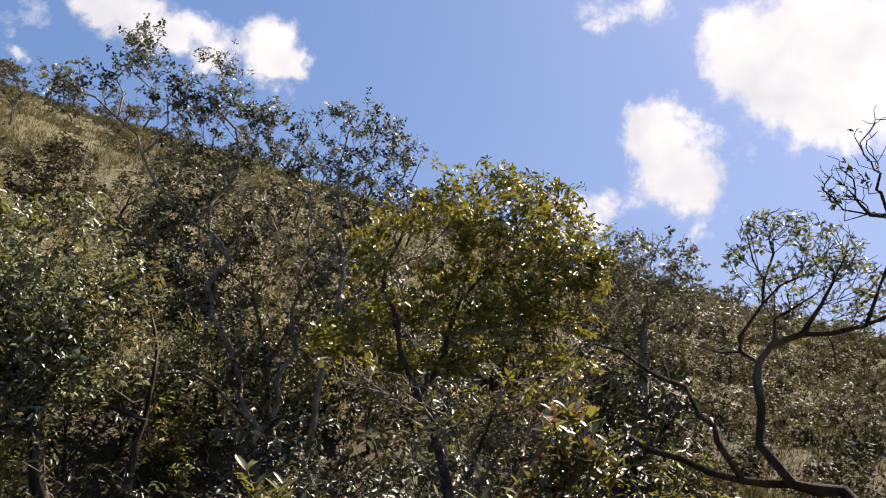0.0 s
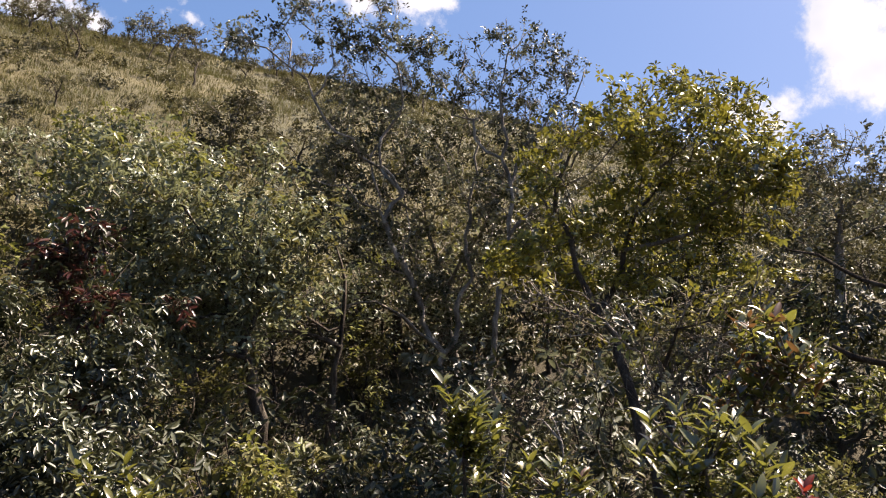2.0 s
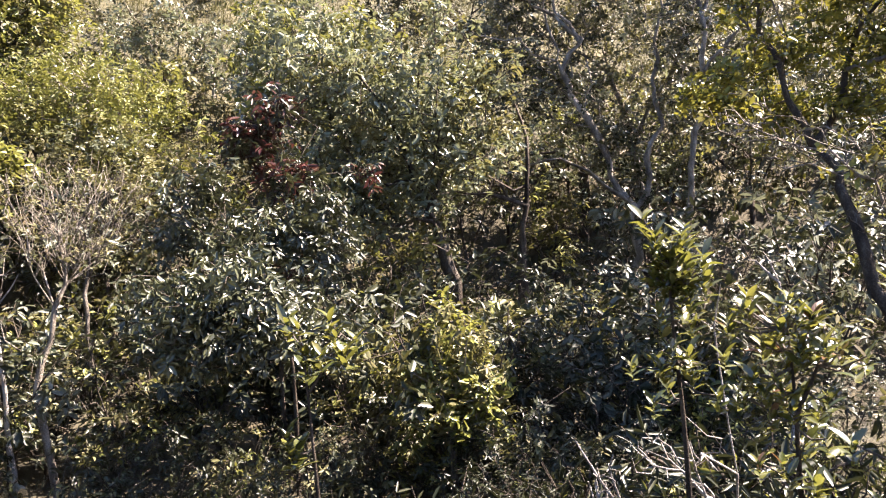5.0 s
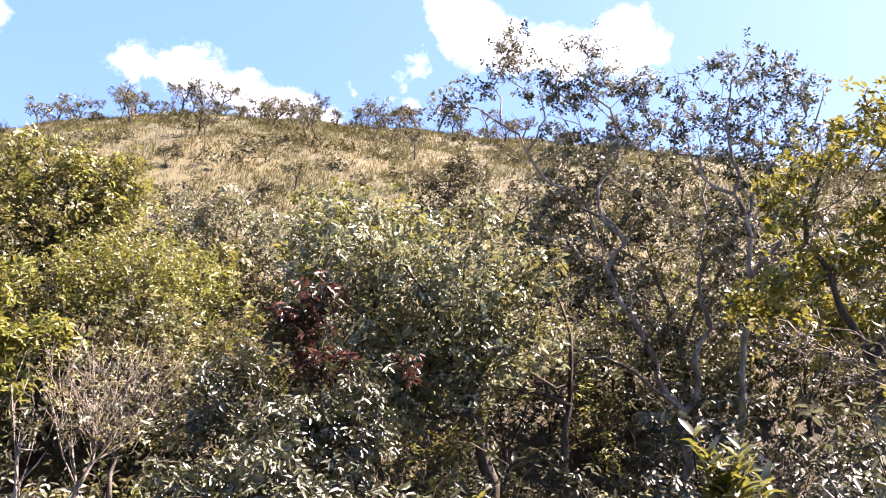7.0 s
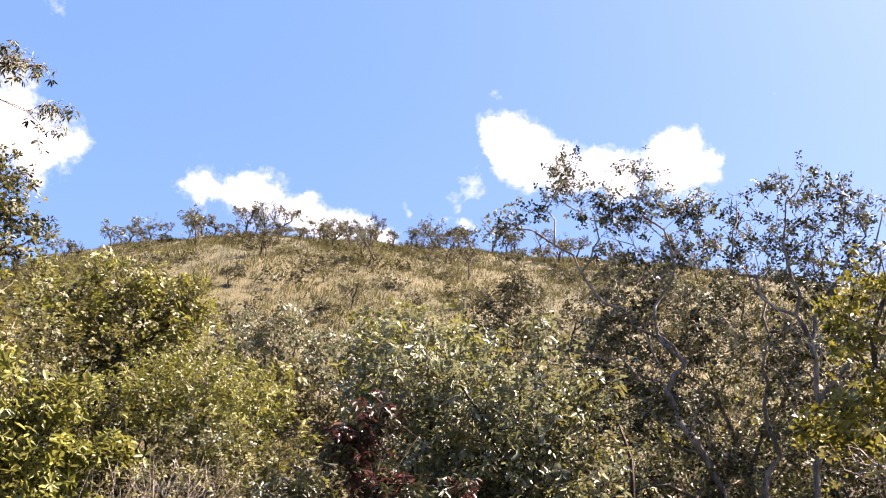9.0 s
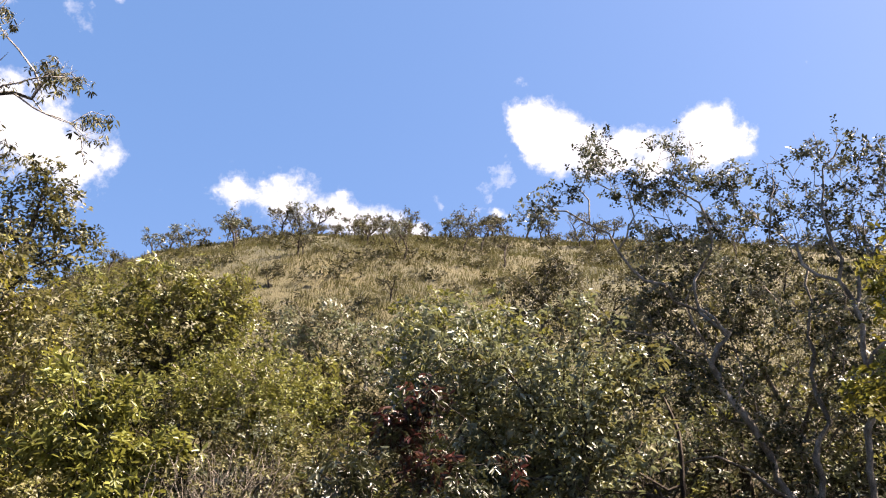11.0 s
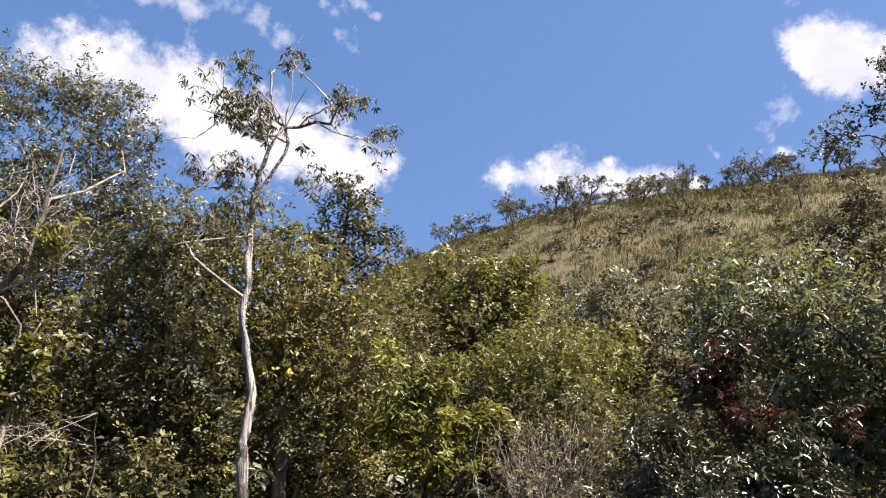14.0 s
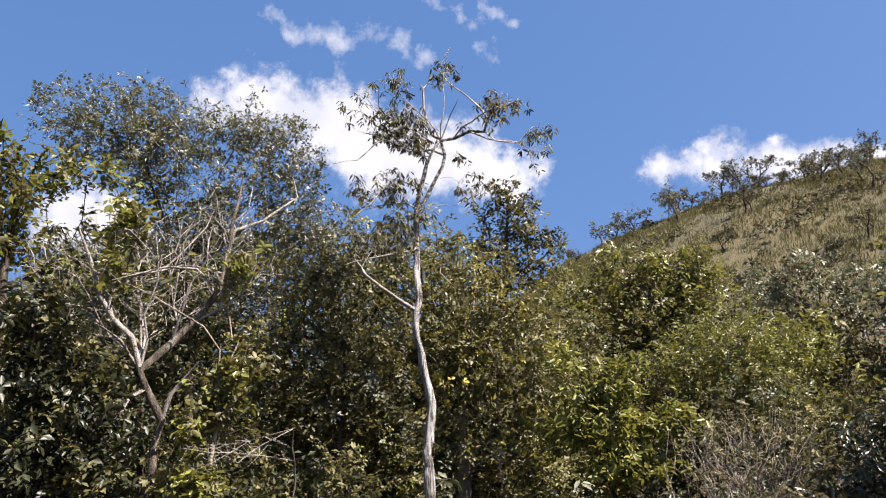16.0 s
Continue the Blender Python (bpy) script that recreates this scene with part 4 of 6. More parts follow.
plant("shrub", "leafy yellow-green shrub growing beside a bare trunk", "shrub",
      [[(-6.61, 4.99, 0), (-6.64, 4.95, 1.77), (-6.61, 4.99, 2.42), (-6.61, 4.98, 3.24)]],
      [(-6.56, 5.04, 2.82, 0.24, 0.31), (-6.48, 5.14, 4.17, 0.21, 0.21), (-6.76, 4.79, 2.43, 0.24, 0.31), (-6.71, 4.86, 1.88, 0.31, 0.24), (-6.5, 5.12, 3.12, 0.24, 0.24), (-7.19, 4.16, 4.62, 0.24, 0.31), (-7.24, 4.08, 4.04, 0.18, 0.18), (-6.77, 4.77, 1.89, 0.37, 0.24)],
      clusters=230, per=12, leaf=(0.1, 0.5), leaf_mat=LEAF_YELLOW, bark=BARK_GREY, root_r=0.03, spread=0.1, seed=22, limbs=5, fine=True, second=(0.5, LEAF_OLIVE))
plant("shrub", "low leafy olive shrub under a stand of trees", "shrub",
      [[(-5.84, 5.81, 0), (-5.84, 5.81, 0.7), (-5.79, 5.81, 1.1)]],
      [(-5.96, 5.7, 1.65, 0.4, 0.22), (-5.72, 5.92, 1.8, 0.35, 0.25), (-5.62, 6.15, 1.57, 0.3, 0.22), (-6.37, 5.56, 1.83, 0.35, 0.25), (-6.06, 6.02, 2.04, 0.3, 0.2), (-6.49, 5.12, 1.68, 0.35, 0.22)],
      clusters=170, per=20, leaf=(0.09, 0.45), leaf_mat=LEAF_OLIVE, bark=BARK_DARK, root_r=0.025, spread=0.12, seed=91, limbs=5, second=(0.5, LEAF_DARK_SHADED))
# dark leaf colour stands in for the shade behind the bare tree
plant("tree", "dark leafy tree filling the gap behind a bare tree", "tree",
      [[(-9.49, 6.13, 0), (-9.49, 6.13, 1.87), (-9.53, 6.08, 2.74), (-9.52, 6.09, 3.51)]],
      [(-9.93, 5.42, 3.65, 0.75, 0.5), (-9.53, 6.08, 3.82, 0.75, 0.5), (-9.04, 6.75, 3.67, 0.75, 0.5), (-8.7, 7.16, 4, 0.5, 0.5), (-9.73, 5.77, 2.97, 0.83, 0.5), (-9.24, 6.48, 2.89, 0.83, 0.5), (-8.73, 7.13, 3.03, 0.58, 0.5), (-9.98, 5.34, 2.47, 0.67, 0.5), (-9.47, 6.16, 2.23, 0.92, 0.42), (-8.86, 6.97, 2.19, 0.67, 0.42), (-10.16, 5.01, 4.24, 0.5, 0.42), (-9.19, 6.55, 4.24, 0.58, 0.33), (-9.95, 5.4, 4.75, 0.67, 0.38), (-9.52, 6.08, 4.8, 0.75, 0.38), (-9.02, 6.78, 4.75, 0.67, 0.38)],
      clusters=400, per=29, leaf=(0.1, 0.48), leaf_mat=LEAF_DARK_SHADED, bark=BARK_DARK, root_r=0.08, spread=0.18, seed=75, limbs=5, second=(0.35, LEAF_OLIVE))
plant("tree", "leafy tree with drooping glossy leaves", "tree",
      [[(0.04, 11.24, 0), (0.03, 11.24, 0.73), (0.39, 11.24, 1.66), (0.17, 11.24, 2.29), (0.47, 11.24, 2.94), (0.34, 11.24, 3.43)]],
      [(0.07, 11.24, 4.26, 0.66, 0.49), (0.73, 11.22, 4.28, 0.66, 0.49), (1.24, 11.18, 3.7, 0.66, 0.57), (0.42, 11.24, 3.43, 0.82, 0.66), (-0.4, 11.23, 3.57, 0.57, 0.57), (1.58, 11.14, 2.95, 0.66, 0.66), (0.77, 11.22, 2.7, 0.82, 0.57), (2.22, 11.03, 3.29, 0.49, 0.57), (1.26, 11.18, 2.06, 0.74, 0.41), (2.14, 11.05, 2.31, 0.57, 0.49), (0.38, 11.24, 1.97, 0.49, 0.33)],
      clusters=500, per=19, leaf=(0.115, 0.42), leaf_mat=LEAF_LIGHT, bark=BARK_DARK, root_r=0.08, spread=0.14, droop=0.6, seed=23, limbs=6, second=(0.3, LEAF_FRESH), fine=True, crook=0.6)
plant("shrub", "shrub with dark red and green drooping leaves", "shrub",
      [[(-0.31, 8.73, 0), (-0.29, 8.73, 0.99), (-0.35, 8.73, 1.81), (-0.38, 8.73, 2.42)],
       [(-0.24, 8.74, 1.93), (-0.01, 8.74, 2.31), (0.23, 8.74, 2.69)]],
      [(-0.45, 8.73, 2.61, 0.38, 0.32), (-0.28, 8.73, 2.93, 0.32, 0.25), (-0.63, 8.71, 2.66, 0.22, 0.22), (0.71, 8.72, 2.19, 0.19, 0.16), (-0.13, 8.74, 2.18, 0.38, 0.25), (-0.15, 8.74, 1.16, 0.38, 0.32)],
      clusters=170, per=12, leaf=(0.115, 0.36), second=(0.45, LEAF_SILVER), leaf_mat=LEAF_RED, bark=BARK_DARK, root_r=0.024, spread=0.12, droop=0.9, seed=24, limbs=4, fine=True)
plant("shrub", "shrub with shiny pale-lit drooping leaves", "shrub",
      [[(-0.17, 8.04, 0), (-0.17, 8.04, 0.84), (-0.19, 8.04, 1.38)]],
      [(-0.63, 8.01, 1.49, 0.47, 0.29), (-0.2, 8.04, 1.65, 0.41, 0.29), (0.25, 8.04, 1.38, 0.41, 0.35), (-0.98, 7.97, 2.08, 0.35, 0.29), (0.24, 8.04, 1.88, 0.29, 0.23), (-1.27, 7.92, 1.7, 0.35, 0.26), (-0.28, 6.82, 0.9, 0.57, 0.28), (-0.85, 6.78, 0.74, 0.57, 0.31), (0.27, 6.82, 0.68, 0.36, 0.23), (-1.16, 6.74, 1.08, 0.41, 0.26), (-0.58, 6.81, 1.24, 0.46, 0.26)],
      clusters=900, per=15, leaf=(0.09, 0.38), leaf_mat=LEAF_SILVER, bark=BARK_DARK, root_r=0.02, spread=0.13, droop=0.9, seed=25, limbs=4, fine=True)
plant("bare_shrub", "small bleached leafless shrub on the lower slope", "shrub",
      [[(-2.2, 20.88, 0), (-2.16, 20.89, 5.31), (-2.22, 20.88, 5.94), (-2.47, 20.85, 6.5)],
       [(-2.17, 20.89, 5.63), (-2, 20.9, 6.27), (-1.88, 20.92, 6.59)]],
      [(-2.31, 20.87, 6.26, 0.44, 0.53)],
      clusters=0, per=0, leaf=(0.1,0.3), leaf_mat=LEAF_DRY, bark=DEAD_WOOD, root_r=0.05, tip_r=0.012, bare=26, seed=63, limbs=4, reach=0.6)
trunk_lines = [[(5.45, 12.09, 0), (5.46, 12.08, 0.98), (5.43, 12.09, 1.59), (5.12, 12.23, 2.15), (5.02, 12.27, 2.68), (4.8, 12.36, 3.23), (4.46, 12.48, 3.94), (4.76, 12.37, 4.34), (4.22, 12.57, 4.91), (3.4, 12.81, 5.76), (3.16, 12.87, 6.13), (2.72, 12.97, 6.67), (2.62, 12.99, 7.37), (2.75, 12.97, 7.7)],
       [(5.43, 12.09, 1.59), (5.64, 12.05, 1.88), (5.82, 12.02, 2.66), (5.91, 12.03, 3.11), (5.88, 12.1, 3.71), (5.88, 12.16, 4.1), (6.09, 12.11, 4.68), (6.03, 12.2, 5.7), (5.58, 12.47, 6.48)],
       [(5.43, 12.09, 1.59), (5.22, 12.1, 1.85), (4.76, 12.2, 2.23), (4.34, 12.27, 2.47), (3.89, 12.34, 2.49), (3.24, 12.44, 2.2)]]
bough_lines = [[(2.72, 12.97, 6.67), (2.32, 13.05, 6.94), (1.82, 13.13, 7.21)],
       [(3.3, 12.84, 5.97), (3.45, 12.96, 6.86), (3.6, 13.07, 7.58)],
       [(4.74, 12.38, 4.39), (4.34, 12.61, 5.23), (4.67, 12.57, 6.26), (4.26, 12.79, 7.39), (4.2, 12.89, 8.2)],
       [(4.5, 12.47, 3.92), (3.69, 12.52, 4.39), (2.72, 12.56, 4.65), (2.31, 12.44, 4.71)]]
upper_crown = [(3.06, 13.51, 8.42, 0.46, 0.41), (2.95, 13.54, 7.97, 0.51, 0.3), (2.11, 13.69, 7.41, 0.56, 0.3), (1.69, 13.75, 7.06, 0.3, 0.25), (3.57, 13.39, 7.6, 0.46, 0.46), (4.29, 13.18, 8.23, 0.51, 0.46), (4.58, 13.08, 7.76, 0.51, 0.41), (5.24, 12.83, 7.47, 0.51, 0.41), (4.07, 13.25, 7.23, 0.61, 0.41), (5.11, 12.88, 6.61, 0.61, 0.41), (3.95, 13.28, 6.36, 0.71, 0.41), (4.72, 13.03, 5.88, 0.81, 0.51), (3.93, 13.29, 5.39, 0.81, 0.61), (5.33, 12.79, 5.01, 0.81, 0.61), (3.43, 13.42, 4.87, 0.61, 0.51), (4.49, 13.11, 4.43, 0.81, 0.51), (5.63, 12.66, 5.82, 0.51, 0.41)]
lower_crown = [(4.83, 12.99, 3.61, 1.01, 0.61), (5.51, 12.72, 2.81, 0.81, 0.61), (3.71, 13.35, 3.83, 0.71, 0.61)]
# over half the leaves dark, to colour the crown as if backlit
plant("tree", "tall open-crowned tree with crooked grey limbs", "tree",
      trunk_lines + bough_lines,
      upper_crown + lower_crown,
      clusters=760, per=28, leaf=(0.082, 0.5), leaf_mat=LEAF_GREY, bark=BARK_GREY, root_r=0.07, spread=0.11, seed=26, limbs=16, second=(0.55, LEAF_DARK_SHADED), bare=800, crook=1.0, stout=[(0.085, 0.012), (0.05, 0.012), (0.045, 0.01), (0.016, 0.008), (0.02, 0.008), (0.03, 0.01), (0.02, 0.008)], twig_bark=BARK_GREY, tip_r=0.0055)
# dark leaves mixed in here too, backlight imitated by colour
plant("tree", "tall thin-limbed tree with an open feathery crown", "tree",
      [[(5.98, 11.27, 0), (6, 11.25, 1.2), (6.08, 11.21, 2.37), (6.23, 11.13, 3.58), (6.24, 11.12, 4.47), (6.01, 11.25, 4.99), (5.5, 11.51, 5.56), (5.38, 11.57, 6.45), (5.49, 11.52, 7.03)],
       [(6.24, 11.12, 4.47), (6.49, 11.14, 5.21), (6.98, 10.99, 5.85), (7.31, 10.93, 6.8)],
       [(6.01, 11.25, 4.99), (6.08, 11.1, 5.84), (6.01, 11.02, 6.76), (6.27, 10.76, 7.13)],
       [(6.23, 11.13, 3.58), (6.84, 10.96, 4.45), (7.26, 10.88, 5.55), (7.56, 10.88, 6.7)]],
      [(6.57, 11.63, 7.45, 0.59, 0.34), (7.08, 11.32, 7.15, 0.49, 0.39), (7.41, 11.1, 6.78, 0.44, 0.49), (5.74, 12.06, 7.07, 0.39, 0.49), (6.05, 11.91, 6.62, 0.49, 0.49), (6.67, 11.57, 6.52, 0.68, 0.59), (7.3, 11.18, 6.02, 0.49, 0.39), (6.33, 11.76, 5.87, 0.59, 0.39), (5.62, 12.12, 6.36, 0.29, 0.29), (6.75, 11.52, 5.24, 0.78, 0.59), (6.18, 11.84, 4.43, 0.78, 0.59), (7.06, 11.33, 4.27, 0.78, 0.59), (6.57, 11.62, 3.29, 0.88, 0.59)],
      clusters=580, per=25, leaf=(0.078, 0.48), leaf_mat=LEAF_GREY, bark=BARK_GREY, root_r=0.06, spread=0.11, seed=27, limbs=14, bare=700, crook=1.0, stout=[(0.08, 0.012), (0.028, 0.01), (0.028, 0.01), (0.028, 0.01)], second=(0.6, LEAF_DARK_SHADED), twig_bark=BARK_GREY, tip_r=0.0052)
plant("tree", "dull olive tree among other crowns on the lower slope", "tree",
      [[(5.75, 15.21, 0), (5.79, 15.19, 1.19), (5.75, 15.21, 2.99), (5.68, 15.23, 4.15)]],
      [(4.13, 15.72, 4.42, 1.07, 0.72), (5.23, 15.39, 3.69, 1.07, 0.83), (6.5, 14.9, 3.89, 1.07, 0.83), (4.55, 15.61, 2.76, 1.19, 0.95), (6.14, 15.05, 2.53, 1.19, 0.95), (7.54, 14.4, 3.41, 0.95, 0.83), (7.21, 14.57, 2.3, 0.95, 0.83), (3.19, 15.94, 2.52, 0.95, 0.95)],
      clusters=350, per=30, leaf=(0.115, 0.5), leaf_mat=LEAF_LIGHT, bark=BARK_DARK, root_r=0.12, spread=0.22, seed=28, limbs=5, second=(0.3, LEAF_FRESH))
plant("dead_branch", "knobbly grey dead stem standing among shrubs", "branch",
      [[(3.12, 10.82, 0), (3.12, 10.82, 0.62), (3.16, 10.81, 1.38), (3.21, 10.79, 2), (3.24, 10.78, 2.7), (3.1, 10.85, 3.2)],
       [(3.21, 10.79, 1.92), (2.99, 10.7, 1.93), (2.58, 10.65, 2.18)],
       [(3.19, 10.8, 1.68), (2.65, 10.77, 1.91), (2.15, 10.71, 1.89), (1.9, 10.59, 1.79)]],
      [(2.61, 10.95, 1.99, 0.49, 0.25)],
      clusters=0, per=0, leaf=(0.1,0.3), leaf_mat=LEAF_DRY, bark=BARK_DARK, root_r=0.07, tip_r=0.006, bare=26, seed=29, limbs=3, stout=[(0.1, 0.022), (0.025, 0.008), (0.022, 0.006)])
plant("tree", "dull grey-olive tree on the lower hill slope", "tree",
      [[(-2.99, 19.78, 0), (-3.01, 19.77, 4.26), (-3.05, 19.77, 5.28), (-3.16, 19.75, 6.03)]],
      [(-3.81, 19.63, 6.01, 1.04, 0.6), (-2.81, 19.8, 6.5, 1.04, 0.6), (-1.9, 19.91, 6.05, 0.89, 0.67), (-3.34, 19.72, 5.27, 1.34, 0.75), (-2.18, 19.88, 5.14, 1.19, 0.75), (-4.27, 19.54, 6.6, 0.6, 0.45)],
      clusters=220, per=30, leaf=(0.13, 0.5), leaf_mat=LEAF_HILL, bark=BARK_GREY, root_r=0.09, spread=0.18, seed=71, limbs=6, bare=60, second=(0.5, LEAF_LIGHT))
plant("tree", "leafy olive tree at the foot of the grassy slope", "tree",
      [[(0.35, 15, 0), (0.35, 15, 3.18), (0.38, 15, 4.39), (0.5, 14.99, 5.19)]],
      [(-0.52, 14.99, 5.43, 0.67, 0.45), (0.17, 15, 5.66, 0.67, 0.39), (0.97, 14.97, 5.41, 0.67, 0.45), (-0.18, 15, 4.74, 0.89, 0.56), (0.83, 14.98, 4.61, 0.89, 0.56), (1.63, 14.91, 5.04, 0.56, 0.56), (-0.75, 14.98, 4.74, 0.56, 0.45)],
      clusters=220, per=30, leaf=(0.11, 0.48), leaf_mat=LEAF_LIGHT, bark=BARK_GREY, root_r=0.09, spread=0.17, seed=72, limbs=6, droop=0.7, second=(0.5, LEAF_FRESH))
plant("tree", "dark scrubby tree on the lower hill slope", "tree",
      [[(2.41, 18.85, 0), (2.51, 18.83, 5.06), (2.51, 18.83, 6.36), (2.54, 18.83, 6.95)]],
      [(2.12, 18.88, 7.28, 0.71, 0.42), (2.86, 18.78, 7.55, 0.71, 0.4), (3.26, 18.72, 7.07, 0.57, 0.42), (2.38, 18.85, 6.66, 0.99, 0.5), (3.49, 18.68, 6.31, 0.71, 0.57)],
      clusters=200, per=20, leaf=(0.11, 0.5), leaf_mat=LEAF_HILL, bark=BARK_GREY, root_r=0.08, spread=0.15, seed=73, limbs=6, bare=140, second=(0.35, LEAF_SCRUB))
plant("shrub", "sparse olive shrub tangled round a dark trunk", "shrub",
      [[(4.79, 5.41, 0.35), (4.78, 5.41, 1.51), (4.81, 5.39, 1.98), (4.92, 5.3, 2.3)]],
      [(4.06, 5.95, 2.18, 0.38, 0.27), (4.51, 5.63, 2.06, 0.38, 0.27), (4.92, 5.29, 2.19, 0.44, 0.27), (5.3, 4.93, 2.33, 0.38, 0.22), (5.48, 4.74, 2.55, 0.27, 0.22), (5.16, 5.07, 1.9, 0.44, 0.27), (3.78, 6.13, 2.38, 0.33, 0.27)],
      clusters=90, per=13, leaf=(0.08, 0.46), leaf_mat=LEAF_GOLD, bark=BARK_DARK, root_r=0.036, spread=0.12, seed=74, limbs=8, crook=0.9, bare=480, second=(0.5, LEAF_OLIVE), twig_bark=BARK_GREY, tip_r=0.006)
upper_crown = [(6.43, 7.45, 5.1, 0.52, 0.21), (6.01, 7.79, 4.82, 0.45, 0.21), (5.61, 8.07, 4.63, 0.37, 0.16), (5.27, 8.29, 4.44, 0.26, 0.15), (6.84, 7.1, 4.96, 0.37, 0.24), (7.12, 6.83, 4.65, 0.34, 0.3), (7.33, 6.61, 4.31, 0.3, 0.3), (7.41, 6.52, 3.85, 0.26, 0.34), (7.34, 6.59, 3.4, 0.26, 0.26), (6.79, 7.14, 4.52, 0.52, 0.3), (6.39, 7.49, 4.57, 0.45, 0.22), (7.08, 6.87, 3.99, 0.37, 0.3), (6.64, 7.28, 4.04, 0.45, 0.26), (6.22, 7.63, 4.25, 0.3, 0.19), (5.09, 8.4, 4.15, 0.19, 0.22), (5.06, 8.42, 3.76, 0.22, 0.19), (6.06, 7.75, 3.92, 0.45, 0.22)]
lower_crown = [(6.82, 7.12, 3.67, 0.52, 0.22), (6.43, 7.46, 3.49, 0.37, 0.19), (5.83, 7.92, 3.52, 0.45, 0.21), (6.26, 7.59, 3.25, 0.45, 0.22), (5.47, 8.16, 3.26, 0.45, 0.22), (4.86, 8.53, 2.99, 0.41, 0.22), (6.93, 7.01, 3.37, 0.45, 0.26), (6.67, 7.25, 2.98, 0.52, 0.21), (7.15, 6.79, 2.8, 0.37, 0.19), (5.51, 8.14, 2.75, 0.45, 0.21), (6.11, 7.71, 2.72, 0.45, 0.21), (5.09, 8.67, 2.79, 0.37, 0.18), (5.41, 8.47, 2.91, 0.4, 0.22), (5.69, 8.29, 2.66, 0.4, 0.22), (4.63, 7.7, 4.12, 0.22, 0.2), (4.89, 7.55, 4.42, 0.25, 0.18), (5.26, 7.42, 4.71, 0.28, 0.18), (5.69, 7.23, 4.97, 0.3, 0.16), (6.11, 6.89, 5.1, 0.32, 0.16), (6.41, 6.48, 5, 0.3, 0.18), (6.56, 6.18, 4.67, 0.28, 0.2), (6.67, 5.93, 4.31, 0.26, 0.22), (6.69, 5.76, 3.97, 0.24, 0.22), (6.57, 5.74, 3.58, 0.26, 0.22), (6.33, 5.85, 3.73, 0.28, 0.22), (5.92, 6.25, 4.54, 0.35, 0.18), (5.5, 6.62, 4.38, 0.32, 0.16), (6.07, 5.97, 4.1, 0.3, 0.2), (4.75, 7.51, 3.76, 0.25, 0.15), (4.89, 7.31, 3.34, 0.3, 0.15), (4.56, 7.63, 3.05, 0.3, 0.15)]
plant("tree", "golden-olive tree with a dense domed crown and dark limbs", "tree",
      [[(5.27, 6.17, 0), (5.28, 6.17, -0.65), (5.48, 6.33, 0.02), (5.5, 6.63, 0.82), (5.49, 6.96, 1.42), (5.56, 7.23, 1.74), (5.26, 7.83, 3.21), (5.15, 7.89, 3.86), (5.3, 7.79, 4.4)],
       [(5.85, 7.78, 2.12), (6.07, 7.69, 3.05), (6.2, 7.67, 3.6), (6.41, 7.58, 3.93), (6.66, 7.45, 4.46), (6.75, 7.45, 4.8)],
       [(5.94, 7.34, 2.98), (6.46, 7.03, 3.31), (6.84, 6.82, 3.79), (7.1, 6.7, 4.28)],
       [(5.26, 7.83, 3.21), (4.92, 8.21, 3.86), (5.21, 8.21, 4.53)]],
      upper_crown + lower_crown,
      clusters=1250, per=16, leaf=(0.09, 0.5), leaf_mat=LEAF_GOLD, bark=BARK_DARK, root_r=0.06, spread=0.13, seed=30, limbs=10, stout=[(0.085, 0.018), (0.04, 0.012), (0.026, 0.01), (0.022, 0.01)], second=(0.32, LEAF_BROAD), fine=True, bare=1000, crook=1.0, tip_r=0.0055, twig_bark=BARK_WORN)
plant("tree", "brownish twiggy tree with thin dull foliage", "tree",
      [[(6.18, 12.9, 0), (6.12, 12.93, 1.2), (5.87, 13.04, 2.8), (5.56, 13.18, 4.03), (5.25, 13.3, 5.08)],
       [(5.87, 13.04, 2.8), (6.59, 12.7, 4.14), (6.89, 12.55, 5.17)],
       [(5.56, 13.18, 4.03), (4.52, 13.56, 4.77), (3.97, 13.73, 5.33)]],
      [(4.25, 13.64, 5.38, 0.86, 0.65), (5.16, 13.34, 5.07, 0.86, 0.65), (5.97, 13, 4.73, 0.86, 0.76), (6.7, 12.65, 5.15, 0.76, 0.76), (4.9, 13.43, 3.96, 0.97, 0.65), (5.88, 13.04, 3.64, 0.97, 0.65), (6.98, 12.5, 4.07, 0.86, 0.65), (3.91, 13.74, 4.36, 0.76, 0.65), (6.69, 12.65, 3.08, 0.86, 0.65), (5.41, 13.24, 2.76, 0.97, 0.65), (7.5, 12.2, 4.67, 0.43, 0.65)],
      clusters=380, per=25, leaf=(0.11, 0.46), leaf_mat=LEAF_HILL, bark=BARK_GREY, root_r=0.09, spread=0.18, seed=61, limbs=10, bare=300, crook=0.4, second=(0.5, LEAF_OLIVE), tip_r=0.008)
plant("tree", "grey-green scrubby tree on the lower slope", "tree",
      [[(14.91, 11.59, 0), (14.9, 11.59, 2.94), (14.9, 11.6, 4.15), (14.94, 11.55, 5.26)]],
      [(14.63, 11.93, 6.54, 0.71, 0.42), (15.14, 11.29, 6.54, 0.85, 0.42), (15.54, 10.75, 6.11, 0.42, 0.57), (14.46, 12.13, 5.67, 0.85, 0.71), (15.06, 11.39, 5.26, 1.13, 0.71), (15.6, 10.66, 5, 0.71, 0.71), (14.56, 12.01, 4.41, 0.99, 0.71)],
      clusters=250, per=16, leaf=(0.138, 0.5), leaf_mat=LEAF_HILL, bark=BARK_GREY, root_r=0.13, spread=0.18, seed=31, limbs=8, bare=600, second=(0.4, LEAF_GREY))
